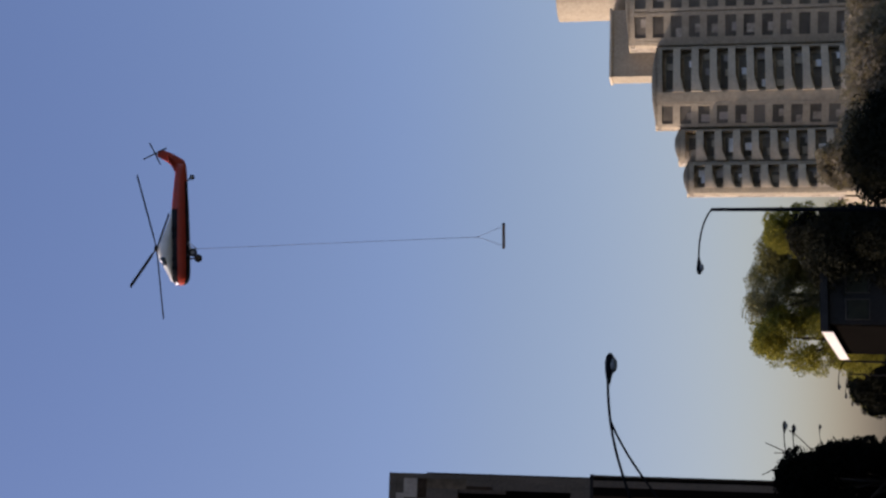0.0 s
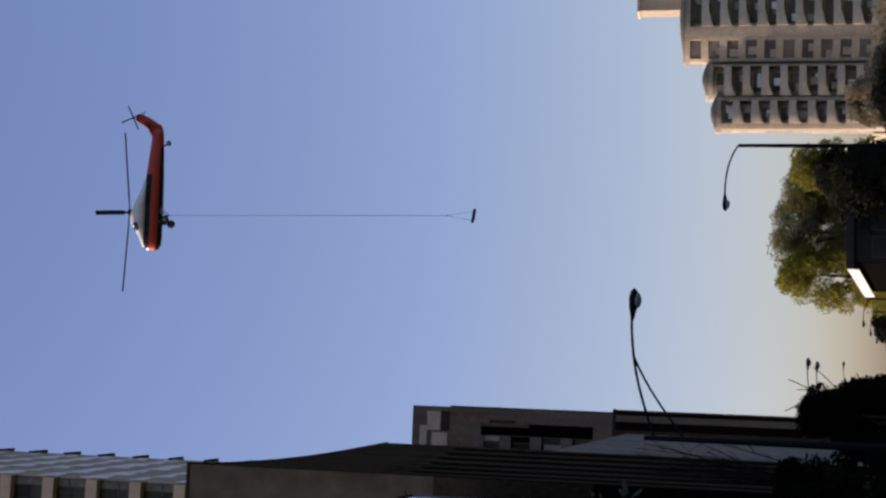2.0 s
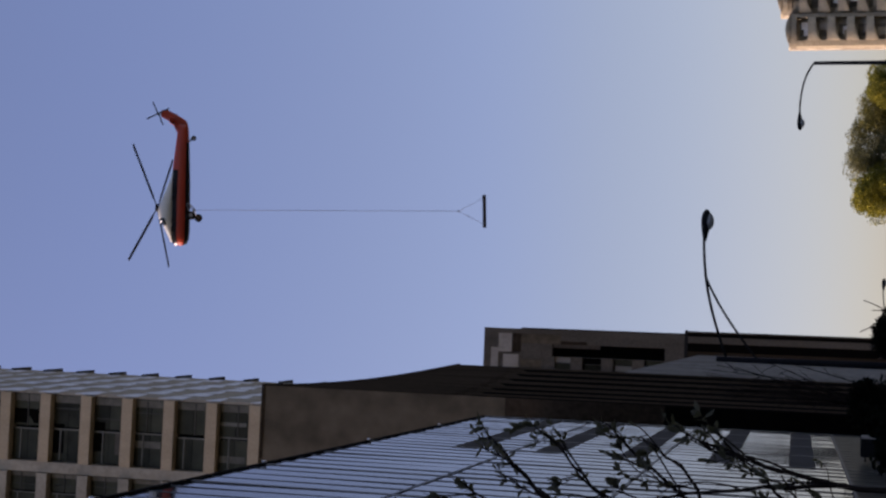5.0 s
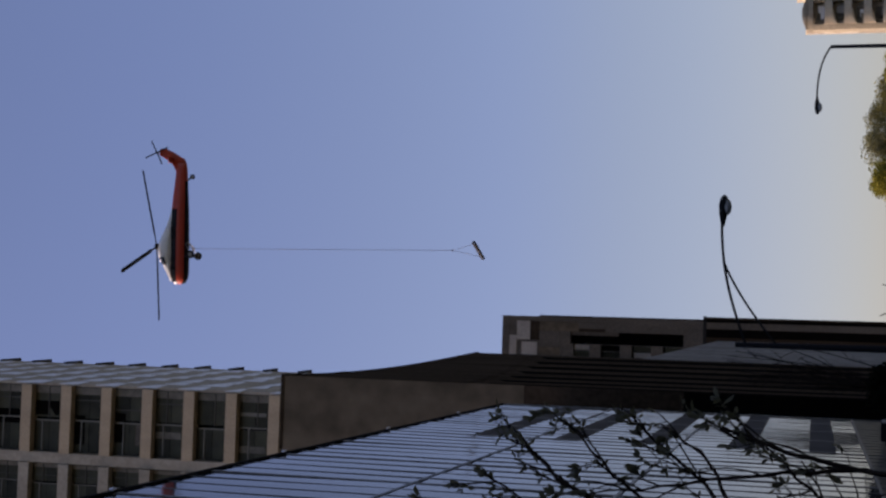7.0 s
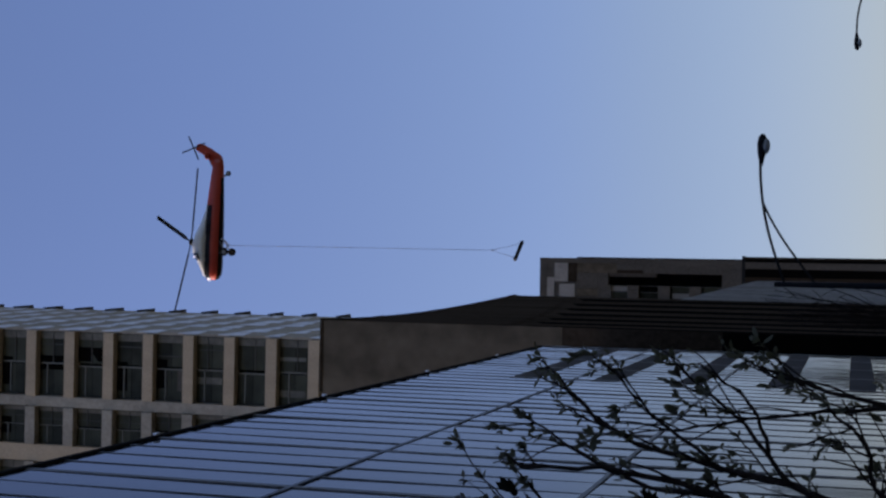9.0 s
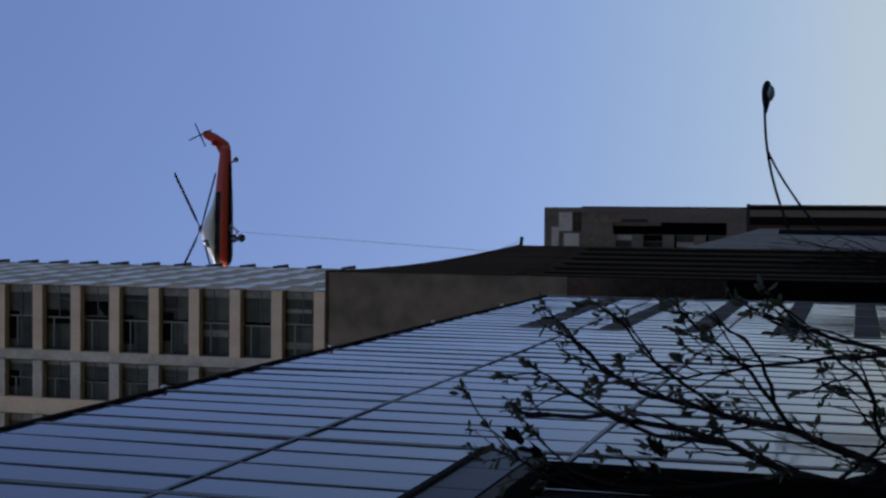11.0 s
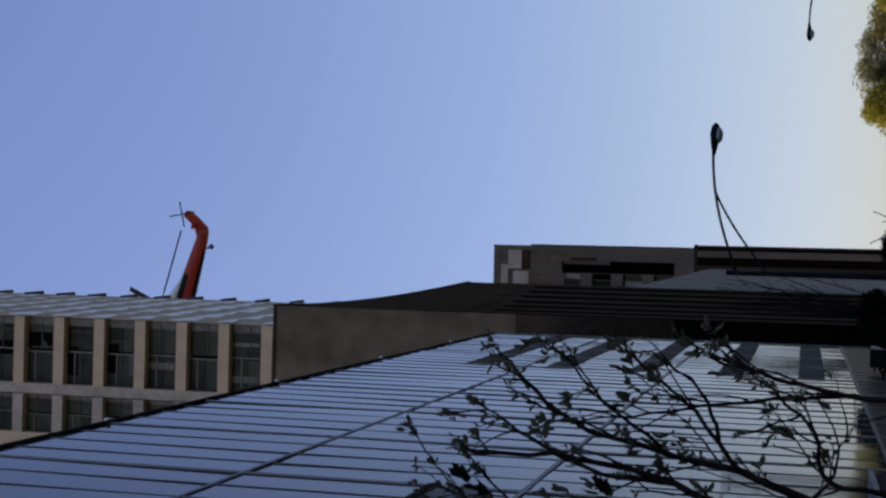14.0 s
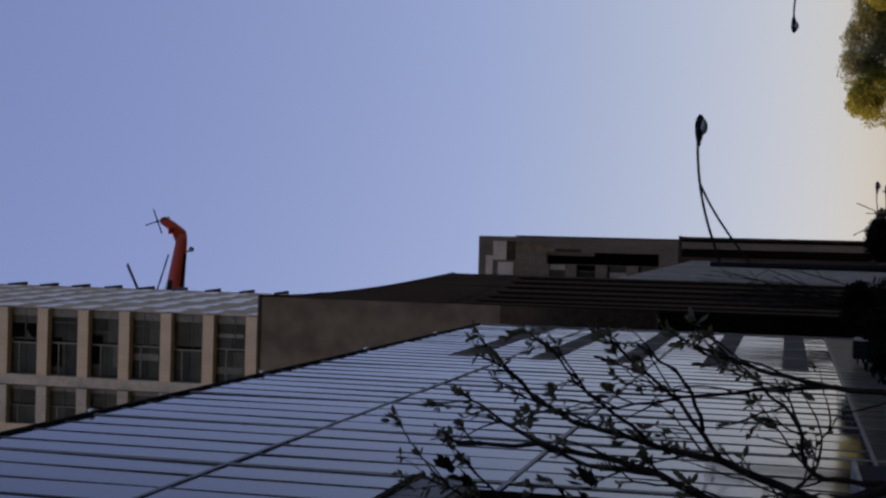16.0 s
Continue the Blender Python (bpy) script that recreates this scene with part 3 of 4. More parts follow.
    part("plant_drum", bm, TOWER, b, "round plant room on the roof")
    bm = bmesh.new()
    box(bm, 47.3, 93.0, -2, 12, -33, -21)
    part("plinth", bm, TOWER, b)


# ---- street lamps ----
def cobra_head(bm, at, d, size=0.75):
    """A flattened drop-shaped lamp head at the arm's end, pointing along d (+1 or -1 in x)."""
    rings = []
    prof = [(0.0, 0.04, 0.04), (0.15, 0.07, 0.06), (0.4, 0.15, 0.1), (0.7, 0.17, 0.12), (0.9, 0.12, 0.09), (1.0, 0.03, 0.03)]
    for f, w, h in prof:
        rings.append([bm.verts.new((at[0] + d * f * size, at[1] + w * size * 1.2 * math.cos(a), at[2] + h * size * 1.3 * math.sin(a) - 0.03 * f)) for a in [2 * math.pi * k / 12 for k in range(12)]])
    for a, c in zip(rings, rings[1:]):
        for k in range(12):
            bm.faces.new((a[k], a[(k + 1) % 12], c[(k + 1) % 12], c[k])).smooth = True
    bm.faces.new(rings[0]); bm.faces.new(rings[-1][::-1])


def lens(bm, at, d, size=0.75):
    bmesh.ops.create_uvsphere(bm, u_segments=12, v_segments=8, radius=0.15 * size / 0.75)
    for v in bm.verts:
        v.co = Vector((at[0] + d * size * 0.62 + v.co.x * 1.3, at[1] + v.co.y, at[2] - 0.09 + v.co.z * 0.75))


def bezier(p0, p1, p2, p3, n=10):
    out = []
    for i in range(n + 1):
        t = i / n
        out.append(tuple((1 - t) ** 3 * a + 3 * (1 - t) ** 2 * t * b + 3 * (1 - t) * t * t * c + t ** 3 * e for a, b, c, e in zip(p0, p1, p2, p3)))
    return out


def braced_lamp(x, y, top, reach, size, label):
    """A post with a braced arm: upper arm and a stay that meet at a fork."""
    t = thing("street_lamp", label, "street lamp", "lamps along the street", at=(x, y, 0))
    k = reach / 3.5
    bm = bmesh.new()
    tube(bm, ((0, 0, ground_z(y) - 0.1), (0, 0, (ground_z(y) + top) / 2), (0, 0, top)), (0.11, 0.085, 0.06), 10)
    part("post", bm, LAMP_METAL, t)
    bm = bmesh.new()
    tube(bm, bezier((0, 0, top - 0.24), (0.9 * k, 0, top + 0.08), (1.6 * k, 0, top + 0.34), (2.85 * k, 0, top + 0.36)), 0.035, 6)
    part("arm", bm, LAMP_METAL, t)
    bm = bmesh.new()
    tube(bm, bezier((0, 0, top - 0.95), (0.66 * k, 0, top - 0.42), (1.26 * k, 0, top + 0.02), (1.95 * k, 0, top + 0.31)), 0.03, 6)
    part("stay", bm, LAMP_METAL, t)
    h = bmesh.new()
    cobra_head(h, (2.75 * k, 0, top + 0.34), 1, size)
    head = part("lamp_head", h, LAMP_METAL, t)
    h = bmesh.new()
    lens(h, (2.75 * k, 0, top + 0.34), 1, size)
    part("lens", h, LAMP_LENS, head, "grey glass lens")


def bent_lamp(x, y, top, reach, rise, size, d=-1):
    t = thing("street_lamp", "dark metal street lamp with a curved arm", "street lamp", "lamps along the street", at=(x, y, 0))
    bm = bmesh.new()
    tube(bm, ((0, 0, ground_z(y) - 0.1), (0, 0, top)), (0.11, 0.07), 8)
    part("post", bm, LAMP_METAL, t)
    bm = bmesh.new()
    tube(bm, bezier((0, 0, top), (d * 0.25 * reach, 0, top + 0.75 * rise), (d * 0.6 * reach, 0, top + rise), (d * reach, 0, top + rise)), 0.04, 6)
    part("arm", bm, LAMP_METAL, t)
    h = bmesh.new()
    cobra_head(h, (d * (reach - 0.05), 0, top + rise), d, size)
    head = part("lamp_head", h, LAMP_METAL, t)
    h = bmesh.new()
    lens(h, (d * (reach - 0.05), 0, top + rise), d, size)
    part("lens", h, LAMP_LENS, head)


# ---- trees ----
def leafy_tree(name, x, y, height, spread, leaf, seed, label, count=20000, leaf_size=0.21, low=0.3, dome=False):
    """Tapered trunk, limbs, and a crown of small leaf blades in clumps."""
    rng = random.Random(seed)
    z0 = ground_z(y) - 0.2
    t = thing(name, label, "tree", "street trees", at=(x, y, z0))
    bm = bmesh.new()
    bend = rng.uniform(-0.3, 0.3)
    tube(bm, ((0, 0, 0), (bend * 0.4, 0, height * 0.25), (bend, 0.1, height * 0.55), (bend, 0, height * 0.85)), (height * 0.028, height * 0.022, height * 0.014, 0.03), 8)
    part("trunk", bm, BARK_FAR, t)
    clumps = []
    for i in range(9):
        a = rng.uniform(0, 6.28)
        r = spread * rng.uniform(0.35, 0.8)
        h = height * rng.uniform(low + 0.15, 0.9)
        r *= 1.0 - 0.5 * max(0, h / height - 0.6)
        tip = (bend + r * math.cos(a), r * math.sin(a), h)
        bm = bmesh.new()
        s = height * rng.uniform(0.25, 0.5)
        tube(bm, ((bend * 0.7, 0, s), (bend + r * 0.5 * math.cos(a), r * 0.5 * math.sin(a), (s + h) / 2 + 0.2), tip), (height * 0.012, height * 0.008, 0.02), 5)
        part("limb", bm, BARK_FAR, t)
    for i in range(100):
        a, u = rng.uniform(0, 6.28), rng.uniform(0, 1)
        h = low + (1 - low) * u
        wide = math.sin(math.pi * min(1, 0.12 + 0.8 * u)) ** 0.6
        if dome:
            wide = math.sqrt(max(0.02, 1 - u * u))
        r = spread * wide * math.sqrt(rng.uniform(0.1, 1))
        clumps.append((Vector((bend + r * math.cos(a), r * math.sin(a), height * min(0.97, h))), spread * rng.uniform(0.24, 0.44)))
    verts, faces = [], []
    for i in range(count):
        c, r = rng.choice(clumps)
        d = Vector((rng.gauss(0, 1), rng.gauss(0, 1), rng.gauss(0, 0.8)))
        d = d.normalized() * r * rng.uniform(0.3, 1.0) ** 0.5
        p = c + d
        s = leaf_size * rng.uniform(0.6, 1.3)
        u = Vector((rng.gauss(0, 1), rng.gauss(0, 1), rng.gauss(0, 0.6))).normalized()
        w = u.cross(Vector((rng.gauss(0, 1), rng.gauss(0, 1), rng.gauss(0, 1)))).normalized()
        k = len(verts)
        verts += [p - u * s, p + w * s * 0.45 - u * 0.1 * s, p + u * s, p - w * s * 0.45 + u * 0.1 * s]
        faces.append((k, k + 1, k + 2, k + 3))
    me = bpy.data.meshes.new("crown")
    me.from_pydata(verts, [], faces)
    me.materials.append(leaf)
    ob = new("crown", me)
    ob.parent = t
    return t


def smooth(pts, n=4):
    """A smooth line through points."""
    q = [Vector(pts[0]) * 2 - Vector(pts[1])] + [Vector(v) for v in pts] + [Vector(pts[-1]) * 2 - Vector(pts[-2])]
    out = []
    for a, b, c, d in zip(q, q[1:], q[2:], q[3:]):
        for i in range(n):
            t = i / n
            out.append(0.5 * (2 * b + (c - a) * t + (2 * a - 5 * b + 4 * c - d) * t * t + (3 * b - a - 3 * c + d) * t ** 3))
    return out + [q[-2]]


def budding_tree():
    """The young tree by the kerbside: bare forking branches with the first leaf tufts."""
    rng = random.Random(21)
    base = Vector((-1.3, 9.0, ground_z(9.0) - 0.15))
    t = thing("budding_tree", "young street tree with bare dark branches and first leaves", "tree", at=base)
    limbs = (       # thickness, then x and z along the limb
        (0.046, (-1.3, 0.7), (-1.58, 1.33), (-1.63, 1.9), (-1.45, 2.36), (-1.3, 2.98), (-1.32, 3.66)),
        (0.036, (-1.58, 1.33), (-1.36, 1.97), (-1.29, 2.4), (-1.08, 3.12), (-0.75, 3.5)),
        (0.022, (-1.36, 1.97), (-0.99, 2.26), (-0.63, 2.7)),
        (0.018, (-1.16, 2.1), (-0.85, 2.23), (-0.61, 2.56)),
        (0.03, (-1.28, 0.1), (-0.92, 0.7), (-0.84, 1.34), (-0.73, 1.85), (-0.64, 2.13)),
        (0.018, (-0.84, 1.34), (-0.9, 1.91), (-1.01, 2.55), (-1.08, 3.0)),
        (0.026, (-1.42, 1.0), (-1.38, 1.43), (-1.06, 1.53), (-0.74, 1.88)),
        (0.017, (-1.22, 2.47), (-0.95, 2.84), (-0.66, 3.1)),
        (0.021, (-1.45, 2.36), (-1.43, 2.87), (-1.18, 3.44), (-1.01, 3.71)),
        (0.022, (-1.63, 1.9), (-1.75, 2.7), (-1.72, 3.31), (-1.46, 3.62)),
        (0.015, (-1.75, 2.7), (-1.8, 3.3), (-1.7, 3.66), (-1.42, 3.97)),
        (0.018, (-1.64, 1.7), (-1.38, 1.43), (-1.09, 1.34)))
    bm = bmesh.new()
    tube(bm, ((0, 0, 0), (0.03, 0.02, 0.9), (0, 0, 1.5), (-0.02, 0, 2.1)), (0.085, 0.072, 0.06, 0.045), 10)
    part("trunk", bm, BARK, t)
    tips = []

    def twig(bm, p, d, length, r, depth):
        pts = [p.copy()]
        n = 5
        for i in range(n):
            d = (d + Vector((rng.gauss(0, 0.13), rng.gauss(0, 0.13), rng.gauss(0, 0.1) + 0.05))).normalized()
            p = p + d * length / n
            pts.append(p.copy())
            if depth > 0 and i and rng.random() < 0.35:
                e = (d + Vector((rng.choice((-1, 1)) * rng.uniform(0.4, 0.8), rng.uniform(-0.5, 0.5), rng.uniform(0.0, 0.4)))).normalized()
                twig(bm, p, e, length * rng.uniform(0.35, 0.6), r * 0.65, depth - 1)
        tube(bm, pts, [r * (1 - 0.5 * i / n) for i in range(n + 1)], 5)
        tips.append((p, d))
    for k, (r, *line) in enumerate(limbs):
        bm = bmesh.new()
        away = rng.uniform(-0.35, 0.35)
        fine = smooth([Vector((x, 9.0 + (0.0 if i == 0 else away * i / len(line)), z)) - base for i, (x, z) in enumerate(line)])
        m = len(fine)
        fine = [v + Vector((rng.gauss(0, 0.007), rng.gauss(0, 0.01), rng.gauss(0, 0.007))) for v in fine]
        tube(bm, fine, [0.85 * r * (1 - 0.72 * i / m) for i in range(m)], 7)
        for i in range(3, m):
            if rng.random() < 0.72:
                d = (fine[i] - fine[i - 1]).normalized()
                e = (d * 0.9 + Vector((rng.choice((-0.8, 0.5, 0.8)) * rng.uniform(0.4, 1.0), rng.uniform(-0.5, 0.5), rng.uniform(0.1, 0.55)))).normalized()
                twig(bm, fine[i], e, rng.uniform(0.22, 0.66) * (1 - 0.55 * i / m), 0.005 + r * 0.13, 2)
        tips.append((fine[-1], (fine[-1] - fine[-2]).normalized()))
        part("branch", bm, BARK, t)
    # tufts of narrow folded leaves
    verts, faces = [], []

    def tuft(p, d, n, size):
        for k in range(n):
            u = (d * 0.8 + Vector((rng.gauss(0, 0.6), rng.gauss(0, 0.6), rng.gauss(0, 0.6) + 0.15))).normalized()
            w = u.cross(Vector((rng.gauss(0, 1), rng.gauss(0, 1), rng.gauss(0, 1)))).normalized()
            f = u.cross(w)
            s = size * rng.uniform(0.6, 1.25)
            q = p + d * rng.uniform(-0.05, 0.02)
            k0 = len(verts)
            verts.extend((q, q + u * s * 0.3 + w * s * 0.17, q + u * s * 0.32 - f * s * 0.05, q + u * s * 0.3 - w * s * 0.17,
                          q + u * s * 0.68 + w * s * 0.19, q + u * s * 0.7 - f * s * 0.06, q + u * s * 0.68 - w * s * 0.19, q + u * s - f * s * 0.1))
            faces.extend([tuple(k0 + i for i in f4) for f4 in ((0, 1, 2), (0, 2, 3), (1, 4, 5, 2), (2, 5, 6, 3), (4, 7, 5), (5, 7, 6))])
    for p, d in tips:
        if rng.random() < 0.74:
            tuft(p, d, rng.randint(3, 6), rng.uniform(0.05, 0.088))
    def leaves(name, m):
        me = bpy.data.meshes.new(name)
        me.from_pydata([tuple(v) for v in verts], [], faces)
        me.materials.append(m)
        ob = new(name, me)
        ob.parent = t
        return tagged(ob, kind="stuff")
    leaves("foliage", BUD)
    # a few full-grown leaves low on the crown, deep shade put into their colour
    verts, faces = [], []
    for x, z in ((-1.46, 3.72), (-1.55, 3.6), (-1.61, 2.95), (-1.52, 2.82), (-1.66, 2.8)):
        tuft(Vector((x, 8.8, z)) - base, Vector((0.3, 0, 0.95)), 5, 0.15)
    leaves("large_leaves", LEAF_SHADED)


def bare_sapling(x, y, height, seed):
    rng = random.Random(seed)
    t = thing("bare_sapling", "thin bare sapling with pale twigs by the kerb", "tree", at=(x, y, ground_z(y) - 0.1))
    bm = bmesh.new()
    tube(bm, ((0, 0, 0), (0.05, 0, height * 0.5), (0.0, 0, height * 0.8)), (0.06, 0.045, 0.02), 6)
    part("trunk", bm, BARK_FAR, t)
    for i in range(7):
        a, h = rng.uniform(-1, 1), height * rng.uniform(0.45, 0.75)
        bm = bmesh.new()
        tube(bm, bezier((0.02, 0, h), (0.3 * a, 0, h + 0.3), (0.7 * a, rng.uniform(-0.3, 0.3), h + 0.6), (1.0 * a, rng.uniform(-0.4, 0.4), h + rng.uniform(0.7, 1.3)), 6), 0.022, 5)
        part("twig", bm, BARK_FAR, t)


def bare_tree():
    """A leafless dark tree by the glass building, its twigs reaching up past the lamp."""
    rng = random.Random(31)
    y = 52.0
    t = thing("bare_tree", "leafless street tree with fine dark twigs", "tree", at=(-1.9, y, ground_z(y) - 0.1))
    rise = -(ground_z(y) - 0.1)
    bm = bmesh.new()
    tube(bm, ((0, 0, 0), (0.05, 0, rise * 0.6), (0.0, 0, rise + 0.3)), (0.1, 0.07, 0.035), 8)
    part("trunk", bm, BARK, t)
    for i in range(24):
        tip = Vector((rng.uniform(-0.2, 1.5), rng.uniform(-0.9, 0.5), rise + rng.uniform(1.6, 4.9)))
        if i == 0:
            tip = Vector((1.18, 0, rise + 4.42))
        s = Vector((0.02, 0, rise * rng.uniform(0.55, 1.0)))
        c = Vector((tip.x * 0.5 + rng.uniform(-0.1, 0.3), tip.y * 0.6, s.z + (tip.z - s.z) * 0.4))
        pts = bezier(s, s.lerp(c, 0.7), c.lerp(tip, 0.3), tip, 8)
        bm = bmesh.new()
        tube(bm, pts, [0.03 - 0.0024 * k for k in range(9)], 5)
        for k in range(3, 8):
            if rng.random() < 0.75:
                q = Vector(pts[k])
                d = Vector((rng.uniform(-0.6, 0.6), rng.uniform(-0.4, 0.4), rng.uniform(0.3, 0.9))) * rng.uniform(0.5, 1.1)
                tube(bm, (q, q + d * 0.5 + Vector((0.04, 0, 0.02)), q + d), (0.013, 0.011, 0.006), 4)
        part("branch", bm, BARK, t)


# ---- the low building across the street ----
def build_shop():
    b = thing("low_shop", "low dark shop building with a bright white fascia", "building", at=(14.4, 127, 0))

    def slope(z):
        return lambda x, y: z - 0.155 * y
    bm = bmesh.new()
    prism(bm, ((0.7, 0), (6.0, 0), (6.0, 26), (0.7, 26)), -24, slope(-9.7))
    part("wall", bm, SHOPWALL, b)
    bm = bmesh.new()
    prism(bm, ((0.05, -0.5), (6.3, -0.5), (6.3, 26.3), (0.05, 26.3)), slope(-9.6), slope(-8.95))
    part("roof", bm, ROOF, b)
    bm = bmesh.new()
    prism(bm, ((0.6, 0.05), (0.69, 0.05), (0.69, 25.9), (0.6, 25.9)), -24, slope(-9.72))
    part("shopfront", bm, SLOT, b, "dark glazed shopfront")
    bm = bmesh.new()
    prism(bm, ((0.0, 0.2), (0.046, 0.2), (0.046, 26), (0.0, 26)), slope(-10.0), slope(-9.0))
    part("fascia", bm, WHITE, b, "white sunlit fascia board")
    for i in range(2):
        bm = bmesh.new()
        x = 1.2 + i * 2.4
        box(bm, x, x + 1.7, -0.06, 0.05, -13.0, -11.3)
        w = part("window", bm, GLASS_DARK, b)
        bm = bmesh.new()
        for xa, xb, za, zb in ((x - 0.1, x - 0.002, -13.1, -11.2), (x + 1.702, x + 1.8, -13.1, -11.2), (x - 0.1, x + 1.8, -11.19, -11.1), (x - 0.1, x + 1.8, -13.2, -13.11)):
            box(bm, xa, xb, -0.1, 0.05, za, zb)
        part("frame", bm, D_WALL, w)


# ---- the helicopter ----
def loft(bm, stations, levels, colour_of):
    """Rings of (x, z bottom, z top, half width), with points at the given (height, width) fractions."""
    rings = []
    for x, zb, zt, hw in stations:
        up = [(hw * w, zb + (zt - zb) * h) for h, w in levels]
        ring = [(x, y, z) for y, z in up] + [(x, -y, z) for y, z in reversed(up)]
        rings.append([bm.verts.new(v) for v in ring])
    n = len(rings[0])
    m = len(levels)
    for i, (a, c) in enumerate(zip(rings, rings[1:])):
        for k in range(n):
            f = bm.faces.new((a[k], a[(k + 1) % n], c[(k + 1) % n], c[k]))
            lev = k if k < m - 1 else (m - 1 if k == m - 1 else (2 * m - 2 - k if k < n - 1 else -1))
            f.material_index = colour_of(i, lev)
            f.smooth = True
    bm.faces.new(rings[0][::-1]).material_index = colour_of(0, 2)
    bm.faces.new(rings[-1]).material_index = colour_of(len(rings) - 2, 2)
    bmesh.ops.recalc_face_normals(bm, faces=bm.faces)


def wheel(name, parent, at, r, w):
    bm = bmesh.new()
    bmesh.ops.create_cone(bm, cap_ends=True, segments=20, radius1=r, radius2=r, depth=w)
    bmesh.ops.bevel(bm, geom=[e for e in bm.edges], offset=w * 0.25, segments=2, affect="EDGES")
    bmesh.ops.rotate(bm, matrix=Matrix.Rotation(radians(90), 3, "X"), verts=bm.verts)
    bmesh.ops.translate(bm, vec=at, verts=bm.verts)
    ob = part(name, bm, RUBBER, parent)
    bm = bmesh.new()
    bmesh.ops.create_cone(bm, cap_ends=True, segments=14, radius1=r * 0.5, radius2=r * 0.5, depth=w * 1.08)
    bmesh.ops.rotate(bm, matrix=Matrix.Rotation(radians(90), 3, "X"), verts=bm.verts)
    bmesh.ops.translate(bm, vec=at, verts=bm.verts)
    part("rim", bm, STEEL, ob)


def build_helicopter():
    """Local axes: x to the nose, y to its left, origin at the tail wheel."""
    h = thing("helicopter", "red, black and white lifting helicopter in flight", "helicopter")
    U, V, W = 9.3, -0.68, -0.15      # main wheel to origin; body and wheel heights

    def st(rows):
        return [(u + U, a + V, c + V, w) for u, a, c, w in rows]
    bm = bmesh.new()
    levels = ((0, 0.45), (0.15, 0.86), (0.3, 1.0), (0.6, 1.0), (0.93, 0.85), (1.0, 0.45))
    rows = st([(2.98, 1.7, 2.35, 0.25), (2.8, 1.35, 2.75, 0.55), (2.3, 1.12, 3.0, 0.8), (1.5, 1.05, 3.05, 0.9), (0, 1.05, 3.05, 0.92), (-2, 1.05, 3.05, 0.92),
               (-4, 1.08, 3.0, 0.85), (-5.6, 1.12, 2.95, 0.72), (-7.2, 1.17, 2.82, 0.56), (-8.8, 1.22, 2.66, 0.42), (-10.2, 1.28, 2.52, 0.3), (-10.9, 1.4, 2.45, 0.2)])

    def paint(i, lev):
        if i >= 9:
            return 0
        if lev in (0, -1):
            return 1
        if lev in (1, 2):
            return 0
        return 1 if i < 7 else 0
    loft(bm, rows, levels, paint)
    part("fuselage", bm, (RED, BLACK), h)
    bm = bmesh.new()
    top = ((0, 1.0), (0.45, 0.95), (0.75, 0.8), (0.93, 0.5), (1.0, 0.2))
    loft(bm, st([(2.6, 2.85, 3.05, 0.35), (1.7, 2.85, 3.5, 0.65), (0.75, 2.85, 3.95, 0.8), (0.0, 2.85, 4.45, 0.85), (-1.0, 2.85, 4.6, 0.85), (-2.2, 2.85, 4.25, 0.8),
                 (-3.6, 2.85, 3.62, 0.65), (-5.0, 2.8, 3.14, 0.5), (-6.2, 2.7, 2.95, 0.35)]), top, lambda i, lev: 0)
    part("upper_cowling", bm, CREAM, h, "white engine and cockpit cowling")
    bm = bmesh.new()
    loft(bm, st([(0.8, 3.45, 3.95, 0.8), (0.5, 3.5, 4.18, 0.85), (0.2, 3.6, 4.36, 0.86), (-0.1, 3.7, 4.3, 0.86)]), top, lambda i, lev: 0)
    part("cockpit_window", bm, GLINT, h, "dark cockpit glazing")
    for u in (-2.35, -3.2, 0.2, 1.2):
        bm = bmesh.new()
        x = u + U
        box(bm, x - 0.22, x + 0.22, -0.96, 0.96, 2.35 + V, 2.85 + V)
        part("cabin_window", bm, BLACK, h)
    # two glowing spheres imitate glints on nose and cowling
    bm = bmesh.new()
    bmesh.ops.create_uvsphere(bm, u_segments=12, v_segments=8, radius=0.17)
    bmesh.ops.translate(bm, vec=(U + 2.85, 0.42, 2.4 + V), verts=bm.verts)
    part("nose_glint", bm, GLOW, h, "glowing sphere for a glint on the nose")
    bm = bmesh.new()
    bmesh.ops.create_uvsphere(bm, u_segments=12, v_segments=8, radius=0.2)
    bmesh.ops.translate(bm, vec=(U + 0.3, 0.55, 4.0 + V), verts=bm.verts)
    part("cowling_glint", bm, GLOW, h, "glowing sphere for a glint on the cowling")
    # swept fin and stabiliser
    bm = bmesh.new()
    out = [(-9.9, 2.55), (-10.6, 1.3), (-11.3, 1.55), (-12.1, 2.8), (-12.65, 4.0), (-12.5, 4.5), (-11.85, 4.55), (-11.3, 3.6), (-10.85, 3.05)]
    lo = [bm.verts.new((u + U, -0.15, z + V)) for u, z in out]
    hi = [bm.verts.new((u + U, 0.15, z + V)) for u, z in out]
    bm.faces.new(lo); bm.faces.new(hi[::-1])
    for i in range(len(out)):
        bm.faces.new((lo[i - 1], hi[i - 1], hi[i], lo[i]))
    bmesh.ops.recalc_face_normals(bm, faces=bm.faces)
    bmesh.ops.bevel(bm, geom=list(bm.edges), offset=0.06, segments=2, affect="EDGES")
    part("tail_fin", bm, RED, h)
    bm = bmesh.new()
    box(bm, U - 11.5, U - 10.8, -1.9, 1.9, 2.95 + V, 3.05 + V)
    bmesh.ops.bevel(bm, geom=list(bm.edges), offset=0.03, segments=1, affect="EDGES")
    part("stabiliser", bm, RED, h)
